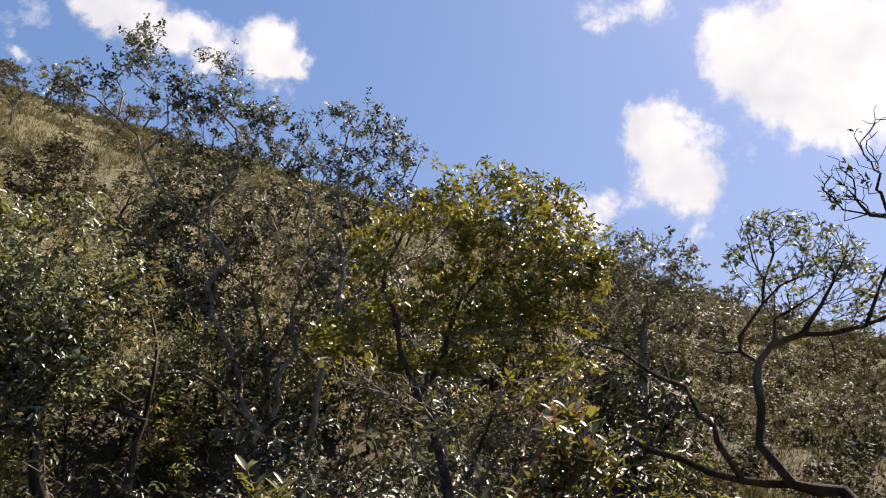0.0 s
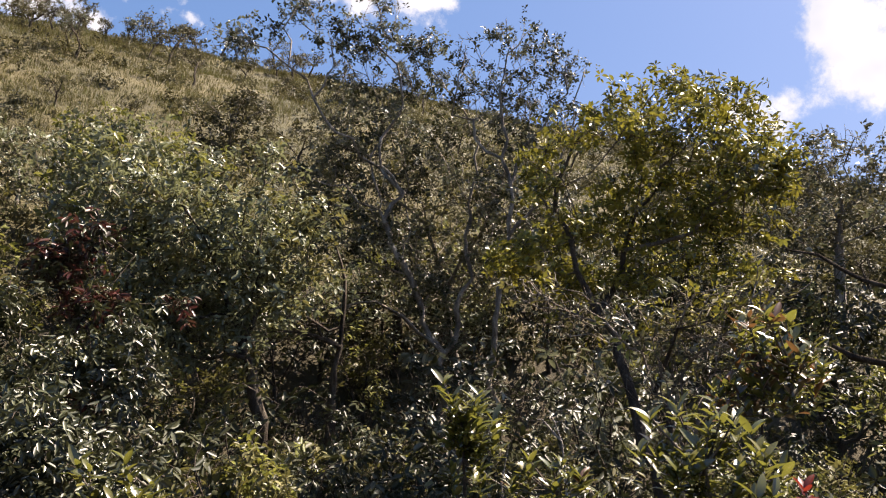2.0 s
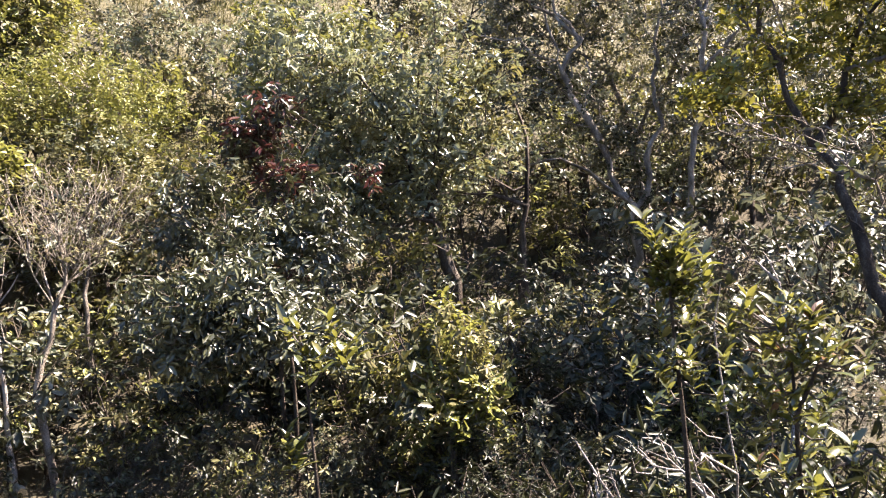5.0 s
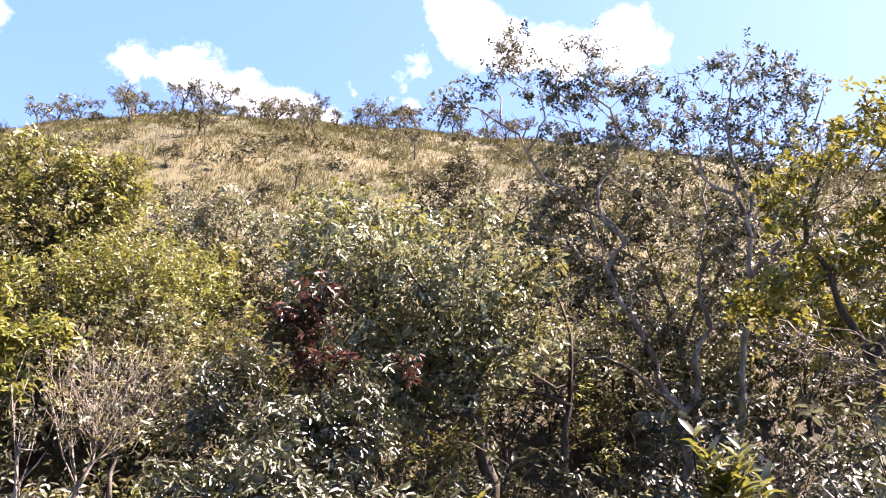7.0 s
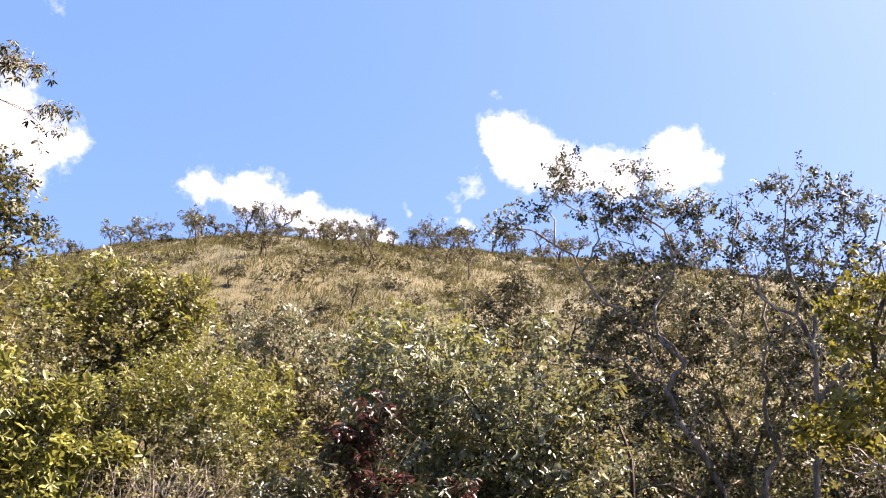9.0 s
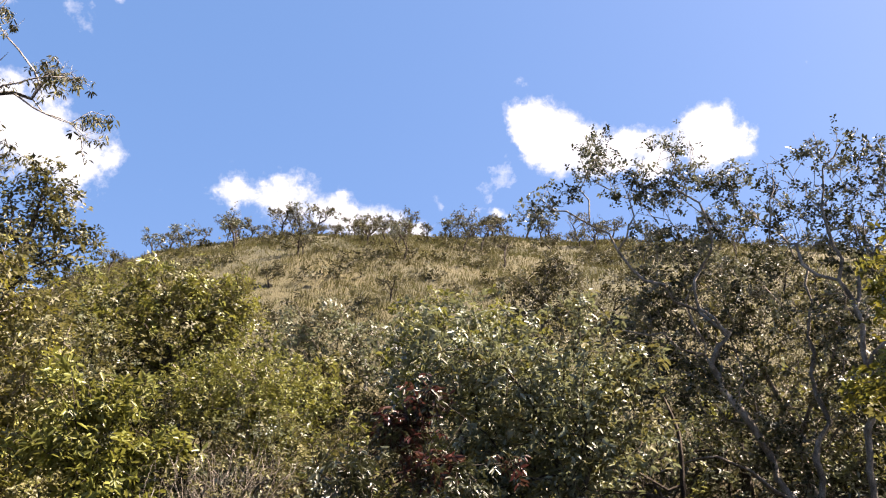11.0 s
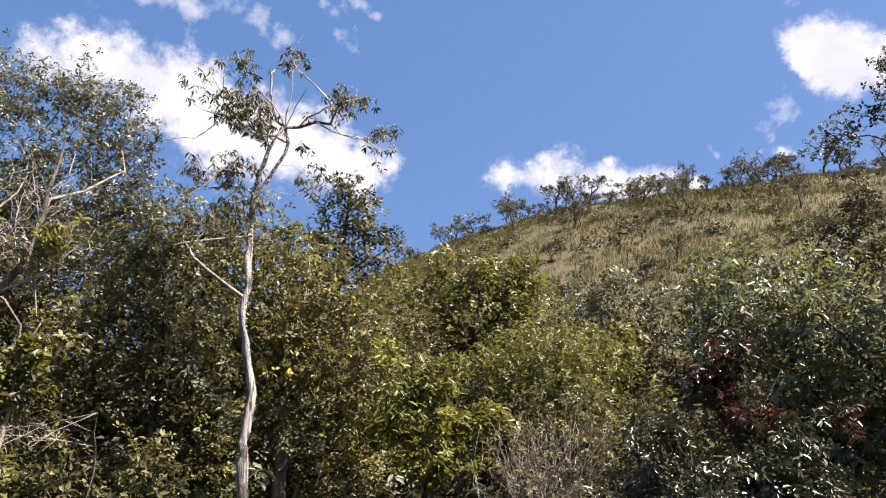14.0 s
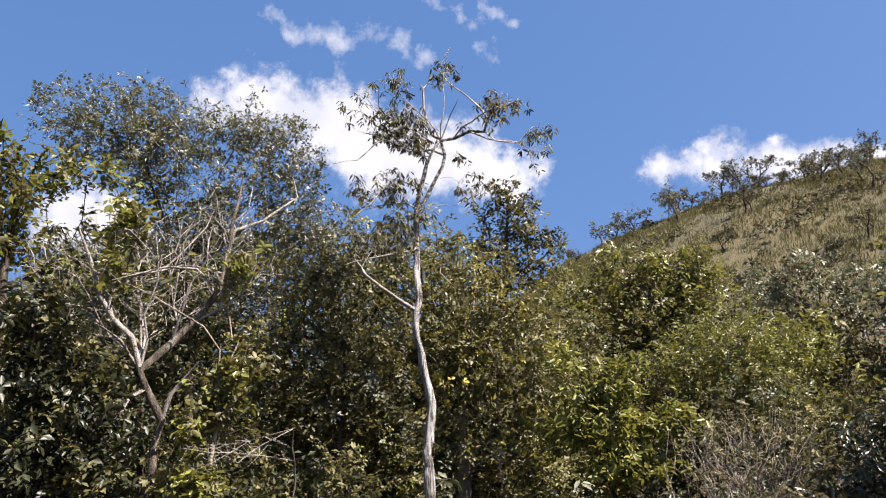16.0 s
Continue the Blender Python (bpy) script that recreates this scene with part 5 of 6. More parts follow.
trunk_lines = [[(6.05, 2.23, 0), (5.97, 2.41, 1.43), (5.85, 2.8, 1.6), (5.83, 2.97, 1.65), (5.8, 3.15, 1.69), (5.76, 3.34, 1.67), (5.69, 3.57, 1.7), (5.6, 3.8, 1.79), (5.52, 4.02, 1.83), (5.44, 4.22, 1.94)],
       [(5.51, 3.27, 1.7), (5.55, 3.41, 1.93), (5.58, 3.58, 2.18), (5.59, 3.76, 2.35), (5.58, 3.96, 2.45), (5.54, 4.21, 2.57), (5.5, 4.43, 2.68), (5.44, 4.67, 2.77)],
       [(5.64, 3.06, 1.69), (5.61, 3.08, 1.96), (5.6, 3.08, 2.23), (5.58, 3.09, 2.43), (5.59, 3.04, 2.57), (5.62, 2.98, 2.68), (5.7, 2.8, 2.79), (5.78, 2.63, 2.84), (5.88, 2.4, 2.88), (5.97, 2.16, 2.98)]]
bough_lines = [[(5.63, 3.07, 2.62), (5.63, 3.26, 2.69), (5.62, 3.47, 2.72), (5.56, 3.73, 2.76)],
       [(5.57, 3.18, 2.68), (5.57, 3.2, 2.82), (5.62, 3.14, 2.96), (5.68, 3.07, 3.09), (5.69, 3.09, 3.25), (5.66, 3.16, 3.39), (5.65, 3.21, 3.6), (5.67, 3.2, 3.79)],
       [(5.65, 3.03, 2.68), (5.61, 3.03, 2.81), (5.61, 2.95, 2.92), (5.64, 2.82, 2.96), (5.67, 2.67, 3.09), (5.69, 2.54, 3.17)],
       [(5.65, 3.04, 3.08), (5.73, 2.97, 3.21), (5.85, 2.84, 3.3), (5.94, 2.75, 3.42), (6.03, 2.67, 3.54), (6.09, 2.63, 3.71)],
       [(5.81, 2.75, 2.82), (5.79, 2.68, 3.03), (5.79, 2.55, 3.17), (5.78, 2.46, 3.31), (5.79, 2.33, 3.51)]]
branch_lines = [[(5.96, 2.43, 2.89), (5.92, 2.34, 3.1), (5.88, 2.23, 3.26), (5.85, 2.12, 3.4), (5.8, 2.05, 3.55)],
       [(6.07, 2.16, 3.63), (5.9, 2.32, 3.73), (5.75, 2.42, 3.67), (5.66, 2.37, 3.88)],
       [(5.64, 3.06, 3.24), (5.74, 3.01, 3.46), (5.78, 3.07, 3.62), (5.88, 3.03, 3.78)]]
plant("gnarled_tree", "gnarled leaning tree with dark twisted limbs and few leaves", "tree",
      trunk_lines + bough_lines + branch_lines,
      [(5.62, 3.09, 3.64, 0.19, 0.19), (5.75, 2.87, 3.68, 0.24, 0.17), (5.85, 2.66, 3.48, 0.29, 0.24), (5.53, 3.24, 3.41, 0.15, 0.15), (5.68, 2.99, 3.22, 0.29, 0.19), (5.92, 2.52, 3.29, 0.29, 0.19), (5.98, 2.4, 3.03, 0.24, 0.19), (5.81, 2.74, 3.03, 0.24, 0.15)],
      clusters=200, per=5, leaf=(0.05, 0.52), leaf_mat=LEAF_LIGHT, bark=BARK_DARK, root_r=0.022, tip_r=0.0028, spread=0.06, seed=32, limbs=14, bare=900, crook=0.7, gap=0.15, fine=True, stout=[(0.07, 0.03), (0.03, 0.015), (0.038, 0.016), (0.016, 0.004), (0.017, 0.003), (0.016, 0.003), (0.01, 0.003), (0.012, 0.003), (0.014, 0.004), (0.009, 0.003), (0.009, 0.003)], lumps=0.32, twig_bark=BARK_DARK)
plant("bare_twigs", "bare twisted twigs of an overhanging branch", "branch",
      [[(6.1, 1.8, 0), (6.11, 1.76, 2), (6.11, 1.78, 2.92), (6.01, 2.06, 3.6), (5.9, 2.32, 3.71)]],
      [(5.84, 2.45, 3.94, 0.24, 0.19), (5.91, 2.3, 4.2, 0.14, 0.29), (5.81, 2.52, 4.09, 0.19, 0.14), (5.95, 2.22, 4.51, 0.1, 0.14)],
      clusters=8, per=5, leaf=(0.07,0.4), leaf_mat=LEAF_DARK_SHADED, bark=BARK_DARK, root_r=0.035, tip_r=0.0022, spread=0.06, seed=33, limbs=4, bare=130, crook=0.5, gap=0.15)
plant("tree", "dense olive tree with small leaves in half shade", "tree",
      [[(1.96, 10.1, 0), (1.93, 10.1, 0.93), (1.68, 10.15, 1.61), (1.9, 10.11, 2.25), (1.62, 10.16, 2.88)]],
      [(0.34, 10.27, 3.73, 0.7, 0.47), (0.95, 10.24, 3.46, 0.7, 0.47), (1.65, 10.15, 3.18, 0.7, 0.47), (0.72, 10.26, 2.79, 0.78, 0.55), (1.54, 10.17, 2.44, 0.78, 0.47), (0.59, 10.26, 1.96, 0.7, 0.55), (2.26, 10.04, 2.64, 0.63, 0.55), (1.37, 10.19, 1.73, 0.78, 0.47), (2.51, 9.98, 3.57, 0.47, 0.47), (1.88, 10.11, 4.11, 0.55, 0.39)],
      clusters=380, per=27, leaf=(0.105, 0.42), leaf_mat=LEAF_OLIVE, bark=BARK_DARK, root_r=0.1, spread=0.18, droop=0.7, seed=34, limbs=6, second=(0.7, LEAF_LIGHT), fine=True, crook=0.6)
plant("shrub", "round yellow-green shrub with small leaves", "shrub",
      [[(1.29, 7, 0), (1.29, 7, -0.39), (1.29, 7, -0.06)]],
      [(1.35, 6.99, 0.81, 0.19, 0.13), (1.3, 7, 0.49, 0.38, 0.24), (1.56, 6.95, 0.21, 0.35, 0.32), (1.03, 7.05, 0.17, 0.38, 0.3), (1.24, 7.01, -0.11, 0.48, 0.24), (1.66, 6.92, -0.23, 0.27, 0.21)],
      clusters=330, per=15, leaf=(0.0805, 0.5), leaf_mat=LEAF_YELLOW, bark=BARK_GREY, root_r=0.035, spread=0.1, seed=35, limbs=4, second=(0.5, LEAF_OLIVE), fine=True)
plant("shrub", "thicket of tangled grey twigs with few leaves", "shrub",
      [[(4.8, 5.26, 0.35), (4.79, 5.27, 0.9), (4.82, 5.25, 1.3)]],
      [(4.66, 5.38, 1.74, 0.38, 0.32), (4.9, 5.17, 1.9, 0.32, 0.32), (4.74, 5.31, 1.3, 0.32, 0.32), (5.06, 5.01, 1.6, 0.27, 0.32), (4.49, 5.53, 1.59, 0.22, 0.22)],
      clusters=30, per=8, leaf=(0.07,0.4), leaf_mat=LEAF_GREY, bark=BARK_WORN, root_r=0.032, tip_r=0.0045, bare=420, seed=36, limbs=8, reach=0.4, crook=1.0)
plant("dead_branch", "bleached forked dead branch sticking up", "branch",
      [[(1.49, 3.4, 0), (1.49, 3.41, 0.08), (1.46, 3.42, 0.29), (1.35, 3.46, 0.45), (1.25, 3.5, 0.63)],
       [(1.44, 3.43, 0.32), (1.39, 3.45, 0.5), (1.41, 3.44, 0.57)],
       [(1.47, 3.41, 0.17), (1.36, 3.46, 0.23), (1.23, 3.51, 0.33)],
       [(1.44, 3.32, 0.16), (1.32, 3.37, 0.18), (1.24, 3.4, 0.24)]],
      [(1.38, 3.45, 0.38, 0.11, 0.17)],
      clusters=0, per=0, leaf=(0.1,0.3), leaf_mat=LEAF_DRY, bark=DEAD_WOOD, root_r=0.014, tip_r=0.004, bare=40, seed=37, limbs=3)
plant("dead_branch", "bleached crooked dead stem among leafy shoots", "branch",
      [[(2.52, 4.22, 0), (2.51, 4.23, -0.41), (2.48, 4.24, 0.36), (2.44, 4.27, 0.74), (2.42, 4.28, 0.97), (2.45, 4.26, 1.23)],
       [(2.44, 4.27, 0.89), (2.36, 4.31, 1), (2.29, 4.35, 1.07)],
       [(2.43, 4.28, 1.04), (2.52, 4.22, 0.91), (2.61, 4.17, 0.84)]],
      [(2.09, 4, 0.32, 0.21, 0.21), (1.9, 4.1, 0.31, 0.17, 0.14), (2.18, 3.95, 0.11, 0.17, 0.14)],
      clusters=0, per=0, leaf=(0.1,0.3), leaf_mat=LEAF_DRY, bark=DEAD_WOOD, root_r=0.016, tip_r=0.004, bare=60, seed=38, limbs=5)
plant("dead_branch", "thin pale broken branch lying across shrubs", "branch",
      [[(3.63, 5.29, 0), (3.6, 5.31, 0.65), (3.57, 5.33, 1.08), (3.42, 5.43, 1.24)],
       [(3.59, 5.32, 0.94), (3.51, 5.37, 1.22), (3.47, 5.4, 1.31)]],
      [(3.47, 5.4, 1.22, 0.15, 0.1)],
      clusters=0, per=0, leaf=(0.1,0.3), leaf_mat=LEAF_DRY, bark=DEAD_WOOD, root_r=0.014, tip_r=0.005, bare=4, seed=39, limbs=3)
plant("dead_branch", "pale forked dead branch between dark shrubs", "branch",
      [[(-3.11, 8.66, 0), (-3.16, 8.64, 0.9), (-3.22, 8.61, 1.45), (-3.3, 8.58, 1.9)]],
      [(-3.05, 8.68, 1.22, 0.2, 0.27)],
      clusters=0, per=0, leaf=(0.1,0.3), leaf_mat=LEAF_DRY, bark=DEAD_WOOD, root_r=0.03, tip_r=0.005, bare=8, seed=40, limbs=3)
plant("shrub", "grey twiggy shrub with a pale forked stem", "shrub",
      [[(-2.69, 8.78, 0), (-2.85, 8.72, -0.06), (-2.7, 8.77, 0.52), (-2.52, 8.83, 1.11), (-2.16, 8.93, 1.22), (-1.94, 8.98, 1.84)],
       [(-2.52, 8.83, 1.11), (-2.55, 8.82, 1.6), (-2.45, 8.85, 1.84)],
       [(-3.05, 8.65, 0.25), (-3.14, 8.62, 0.85), (-3.22, 8.59, 1.38)]],
      [(-2.72, 8.77, 2.09, 0.6, 0.4), (-2.17, 8.93, 2.22, 0.54, 0.34), (-2.44, 8.85, 1.6, 0.6, 0.4), (-3.02, 8.66, 1.61, 0.4, 0.4)],
      clusters=110, per=8, leaf=(0.07,0.4), leaf_mat=LEAF_OLIVE, bark=BARK_GREY, root_r=0.04, tip_r=0.003, bare=380, seed=41, limbs=6, reach=0.75)

# ---------------------------------------------------------------- hill: scrub trees on the crest and slope, grass


def place(yaw, r):
    a = radians(yaw)
    return -math.sin(a) * r, math.cos(a) * r


def scrub(kind_seed, high, wide, mat, bare):
    """A crooked little savanna tree, built once at the world's origin."""
    rng = np.random.default_rng(kind_seed)
    stems = [[(0, 0, 0), (rng.normal(0, .1), rng.normal(0, .1), high * 0.3), (rng.normal(0, .25), rng.normal(0, .25), high * 0.6)]]
    for k in range(3):
        a = rng.uniform(0, 6.28)
        stems.append([stems[0][1], (math.cos(a) * wide * 0.35, math.sin(a) * wide * 0.35, high * 0.6), (math.cos(a) * wide * 0.6, math.sin(a) * wide * 0.6, high * rng.uniform(0.7, 0.9))])
    puffs_ = [(math.cos(a) * wide * rng.uniform(0.2, 0.75), math.sin(a) * wide * rng.uniform(0.2, 0.75), high * rng.uniform(0.65, 0.95), wide * 0.34, high * 0.13) for a in rng.uniform(0, 6.28, 8)]
    return plant("hill_tree", "small crooked savanna tree with tufted grey-green leaves on the hillside", "tree", stems, puffs_, 46, 15, (0.12, 0.55), mat, BARK_DARK, 0.06, 0.009,
                 spread=0.12, seed=kind_seed, group="scrub trees on the hill", limbs=4, bare=bare, gap=0.35, crook=0.5, sink=False)


def bush(kind_seed, high, wide, mat, label, count=150, per=18, leaf=(0.09, 0.42), droop=0.4, second=None, bare=0, name="shrub", group="", fine=False, spread=0.14):
    """A rounded shrub of several stems, built once at the world's origin."""
    rng = np.random.default_rng(kind_seed)
    stems = [[(0, 0, 0), (0, 0, high * 0.15), (rng.normal(0, .1), rng.normal(0, .1), high * 0.6)]]
    for k in range(4):
        a = rng.uniform(0, 6.28)
        stems.append([(0, 0, high * 0.1), (math.cos(a) * wide * 0.3, math.sin(a) * wide * 0.3, high * 0.35), (math.cos(a) * wide * 0.6, math.sin(a) * wide * 0.6, high * 0.7)])
    lumps = [(0, 0, high * 0.55, wide * 0.8, high * 0.42)]
    for a in rng.uniform(0, 6.28, 6):
        lumps.append((math.cos(a) * wide * 0.6, math.sin(a) * wide * 0.6, high * rng.uniform(0.3, 0.8), wide * 0.42, high * 0.22))
    return plant(name, label, "shrub", stems, lumps, count, per, leaf, mat, BARK_DARK, 0.035, 0.005, spread=spread, droop=droop, seed=kind_seed, group=group, limbs=4,
                 bare=bare, gap=0.25, crook=0.3, second=second, sink=False, fine=fine)


def stand(ob, x, y, turn, size, lean=0.0, sink=0.05):
    """A copy of a thing, standing on the ground."""
    z = float(height(x, y)) - sink
    m = Matrix.Translation((x, y, z)) @ Euler((lean, 0, turn)).to_matrix().to_4x4() @ Matrix.Scale(size, 4)
    return copy_thing(ob, m)


def settle(ob, x, y, turn=0.0):
    """Move the first of a kind from the origin to its own place."""
    ob.location, ob.rotation_euler = (x, y, float(height(x, y)) - 0.05), (0, 0, turn)


rng = np.random.default_rng(77)
hill_kinds = [scrub(201, 2.1, 1.2, LEAF_HILL, 8), scrub(202, 2.6, 1.1, LEAF_GREY, 16), scrub(203, 1.7, 1.3, LEAF_HILL, 18), scrub(204, 2.4, 1.6, LEAF_HILL, 10), scrub(205, 1.5, 0.8, LEAF_HILL, 25)]
# crest: yaw, distance, kind, size
CREST_TREES = [
    (19.5, 44.5, 0, 0.63), (21.3, 44.5, 4, 0.34), (16.4, 44.5, 3, 0.56), (12, 44.5, 1, 0.7), (9.7, 44.5, 2, 0.62),
    (8.4, 44.5, 4, 0.65), (6.8, 44.5, 1, 0.44), (3.9, 44.5, 2, 0.67), (2.7, 44.5, 4, 0.66), (1.6, 44.5, 4, 0.35),
    (-0.3, 44.5, 0, 0.43), (-2.1, 44.5, 1, 0.49), (-3, 44.5, 3, 0.41), (-4.8, 44.5, 2, 0.49), (-6.7, 44.5, 3, 0.94),
    (-8.2, 44.5, 0, 0.75), (12.8, 44.5, 2, 1.06), (-2.2, 44.5, 1, 0.62), (-3.6, 44.5, 2, 0.91), (3.7, 44.5, 3, 0.56),
    (1.2, 44.5, 0, 0.49), (-0.2, 44.5, 1, 0.57),
]
CREST_ENDS = [
    (-2, 44.5, 3, 0.77), (-4, 44.5, 2, 0.91), (-51.1, 44.5, 2, 0.78), (-53.5, 44.5, 0, 0.73), (-55.1, 44.5, 1, 0.48),
    (-57.4, 44.5, 2, 0.64), (-61.4, 44.5, 0, 0.48), (-64.8, 44.5, 2, 0.55), (18.7, 44.5, 3, 0.61), (20, 44.5, 1, 0.45),
    (16, 44.5, 0, 0.78), (11.6, 44.5, 1, 0.95), (10.1, 44.5, 2, 1.19), (6.6, 44.5, 1, 0.64), (5.9, 44.5, 2, 0.84),
    (2.5, 44.5, 0, 0.89),
]
for yaw, r, kind, size in CREST_TREES + CREST_ENDS:
    x, y = place(yaw, r)
    stand(hill_kinds[kind], x, y, rng.uniform(0, 6.28), size)
for n in range(44):
    x, y = place(-62 + 84 * (n + rng.random()) / 44, rng.uniform(41, 45))
    stand(hill_kinds[(2, 1, 4, 0, 2)[n % 5]], x, y, rng.uniform(0, 6.28), rng.uniform(0.3, 0.6))
for n in range(110):
    yaw, r = rng.uniform(-72, 30), 46 - 27 * rng.random() ** 1.3
    x, y = place(yaw, r)
    stand(hill_kinds[int(rng.integers(5))], x, y, rng.uniform(0, 6.28), rng.uniform(0.4, 0.85))


def low_scrub(name, label, n, mat, seed, leaf, side=(-75, -36), near=17):
    """Low rounded bushes strewn over the slope, as one mesh of leaves."""
    g = np.random.default_rng(seed)
    yaw = np.where(np.arange(n) < n * (0.6 if near > 15 else 0), g.uniform(-75, 30, n), g.uniform(*side, n))
    r = near + (46 - near) * g.random(n)
    x, y = -np.sin(np.radians(yaw)) * r, np.cos(np.radians(yaw)) * r
    size = g.uniform(0.4, 1.0, n) * (1 + 0.3 * (g.random(n) < 0.2))
    k = np.repeat(np.arange(n), 26)
    d = unit(g.normal(0, 1, (len(k), 3))) * g.random(len(k))[:, None] ** 0.4
    d[:, 2] = np.abs(d[:, 2]) * 0.85 + 0.1
    spots = np.stack([x[k], y[k], height(x[k], y[k])], 1) + d * size[k][:, None]
    mesh = leaf_mesh(name, *spread_leaves(spots, unit(d), g, 8, 0.13, leaf, 0.2), mat)
    return tagged(new(name, mesh), label, "bush", kind="stuff")


low_scrub("hill_scrub", "low grey-green bushes strewn over the grassy hillside", 440, LEAF_HILL, 211, (0.14, 0.6))
low_scrub("slope_scrub", "dense low olive bushes on the lower side of the hill", 330, LEAF_SCRUB, 213, (0.12, 0.55), (-76, -40), 14)
low_scrub("dark_hill_scrub", "low dark green bushes strewn over the grassy hillside", 200, LEAF_SCRUB, 212, (0.15, 0.6))
for k, ob in enumerate(hill_kinds):
    settle(ob, *place(-30 + 9 * k, 38 + (k % 3)))


def grass(name, label, n, yaws, near, far, high, wide, mat, seed, blades=5, green=0.0):
    """Tufts of grass strewn over the ground, as one mesh of bent blades."""
    g = np.random.default_rng(seed)
    yaw, r = np.radians(g.uniform(*yaws, n)), np.sqrt(g.uniform(near**2, far**2, n))
    x, y = -np.sin(yaw) * r, np.cos(yaw) * r
    patchy = np.sin(x * 0.7 + 2 * np.sin(y * 0.33)) * np.cos(y * 0.6 + 1.7 * np.sin(x * 0.29)) + g.normal(0, 0.5, n)
    keep = patchy > -0.55
    x, y, n = x[keep], y[keep], int(keep.sum())
    k = np.repeat(np.arange(n), blades)
    tall = (high * g.uniform(0.55, 1.15, n))[k] * g.uniform(0.6, 1.1, len(k))
    bx, by = x[k] + g.normal(0, 0.06 + high * 0.06, len(k)), y[k] + g.normal(0, 0.06 + high * 0.06, len(k))
    base = np.stack([bx, by, height(bx, by) - 0.02], 1)
    lean = g.normal(0, 0.32, (len(k), 2)) + np.array([0.1, 0.0])
    turn = g.uniform(0, 3.14, len(k))
    side = np.stack([np.cos(turn), np.sin(turn), 0 * turn], 1) * (wide * g.uniform(0.6, 1.3, len(k)))[:, None]
    tip = base + np.stack([lean[:, 0] * tall, lean[:, 1] * tall, tall], 1)
    if blades < 5:
        v = np.stack([base - side * 0.5, base + side * 0.5, tip], 1).reshape(-1, 3)
        faces = [np.arange(len(k))[:, None] * 3 + [0, 1, 2]]
    else:
        mid = base + np.stack([lean[:, 0] * tall * 0.3, lean[:, 1] * tall * 0.3, tall * 0.55], 1)
        v = np.stack([base - side * 0.5, base + side * 0.5, mid + side * 0.45, tip, mid - side * 0.45], 1).reshape(-1, 3)
        i = np.arange(len(k))[:, None] * 5
        faces = [i + [0, 1, 2, 4], i + [4, 2, 3]]
    return tagged(new(name, mesh_from(name, v, faces, mat)), label, "grass", kind="stuff")


grass("hill_grass", "tall dry straw-coloured grass covering the hillside", 64000, (-72, 34), 17, 48, 0.3, 0.03, GRASS_DRY, 301, 4)
grass("slope_grass", "greener grass tufts scattered through dry hillside grass", 15000, (-85, 36), 14, 47, 0.24, 0.03, GRASS_GREEN, 302, 4)
grass("foot_grass", "dry yellow-brown grass at the foot of the slope", 5500, (-80, -56), 9.5, 18, 0.42, 0.035, GRASS_DRY, 304, 4)
grass("bank_grass", "rough green grass and weeds on the near bank", 1100, (-75, -24), 2.6, 9.5, 0.36, 0.014, GRASS_GREEN, 303, 6)

# ---------------------------------------------------------------- undergrowth below the trees
# the dark-leaved kinds carry the shade below the trees in their colour
under = [
    bush(221, 2.3, 1.2, LEAF_DARK_SHADED, "leafy undergrowth shrub below the trees, coloured dark like shade", 98, 15, (0.115, 0.46), 0.6, (0.3, LEAF_OLIVE), 40, group="undergrowth shrubs", fine=True),
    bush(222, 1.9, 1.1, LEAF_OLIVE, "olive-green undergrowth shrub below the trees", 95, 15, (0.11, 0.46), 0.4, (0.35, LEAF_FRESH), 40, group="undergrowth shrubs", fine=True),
    bush(223, 2.6, 1.0, LEAF_GREY, "grey-green undergrowth shrub with drooping leaves", 88, 15, (0.125, 0.4), 0.8, (0.5, LEAF_DARK_SHADED), 50, group="undergrowth shrubs", fine=True),
    bush(224, 1.6, 1.2, LEAF_FRESH, "fresh green undergrowth shrub below the trees", 88, 15, (0.105, 0.45), 0.4, (0.5, LEAF_DARK_SHADED), 30, group="undergrowth shrubs", fine=True),
    bush(225, 2.0, 1.1, LEAF_DARK_SHADED, "half-bare undergrowth shrub with grey twigs, leaves coloured dark like shade", 48, 15, (0.1, 0.42), 0.5, None, 150, group="undergrowth shrubs", fine=True),
]
rng = np.random.default_rng(78)
for n in range(112):
    yaw = -80 + 160 * (n + rng.random()) / 112
    r = (8.3, 10.2, 12.4, 14.5)[n % 4] + rng.uniform(-0.9, 0.9)
    if -4 < yaw < 20:
        r = max(r, 10.0)
    if yaw < -57 and r > 11 or -45 < yaw < -36.5 and r < 9:
        continue
    x, y = place(yaw, r)
    kind = int(rng.integers(5)) if yaw > -44 else (1, 3)[n % 2]
    # mostly dark kinds here: their leaf colour stands in for shade
    if -16 < yaw and r < 11.5:
        kind = (0, 1, 4)[n % 3] if yaw < 16 else (0, 1)[n % 2]
    stand(under[kind], x, y, rng.uniform(0, 6.28), rng.uniform(0.75, 1.25) * (0.45 if -45 < yaw < -36.5 and r < 11 else 1.0 if r < 11 else 1.25))
for n in range(30):
    yaw, r = -54 + 94 * (n + rng.random()) / 30, rng.uniform(16, 20)
    x, y = place(yaw, r)
    stand(under[int(rng.integers(5))], x, y, rng.uniform(0, 6.28), rng.uniform(1.0, 1.6))
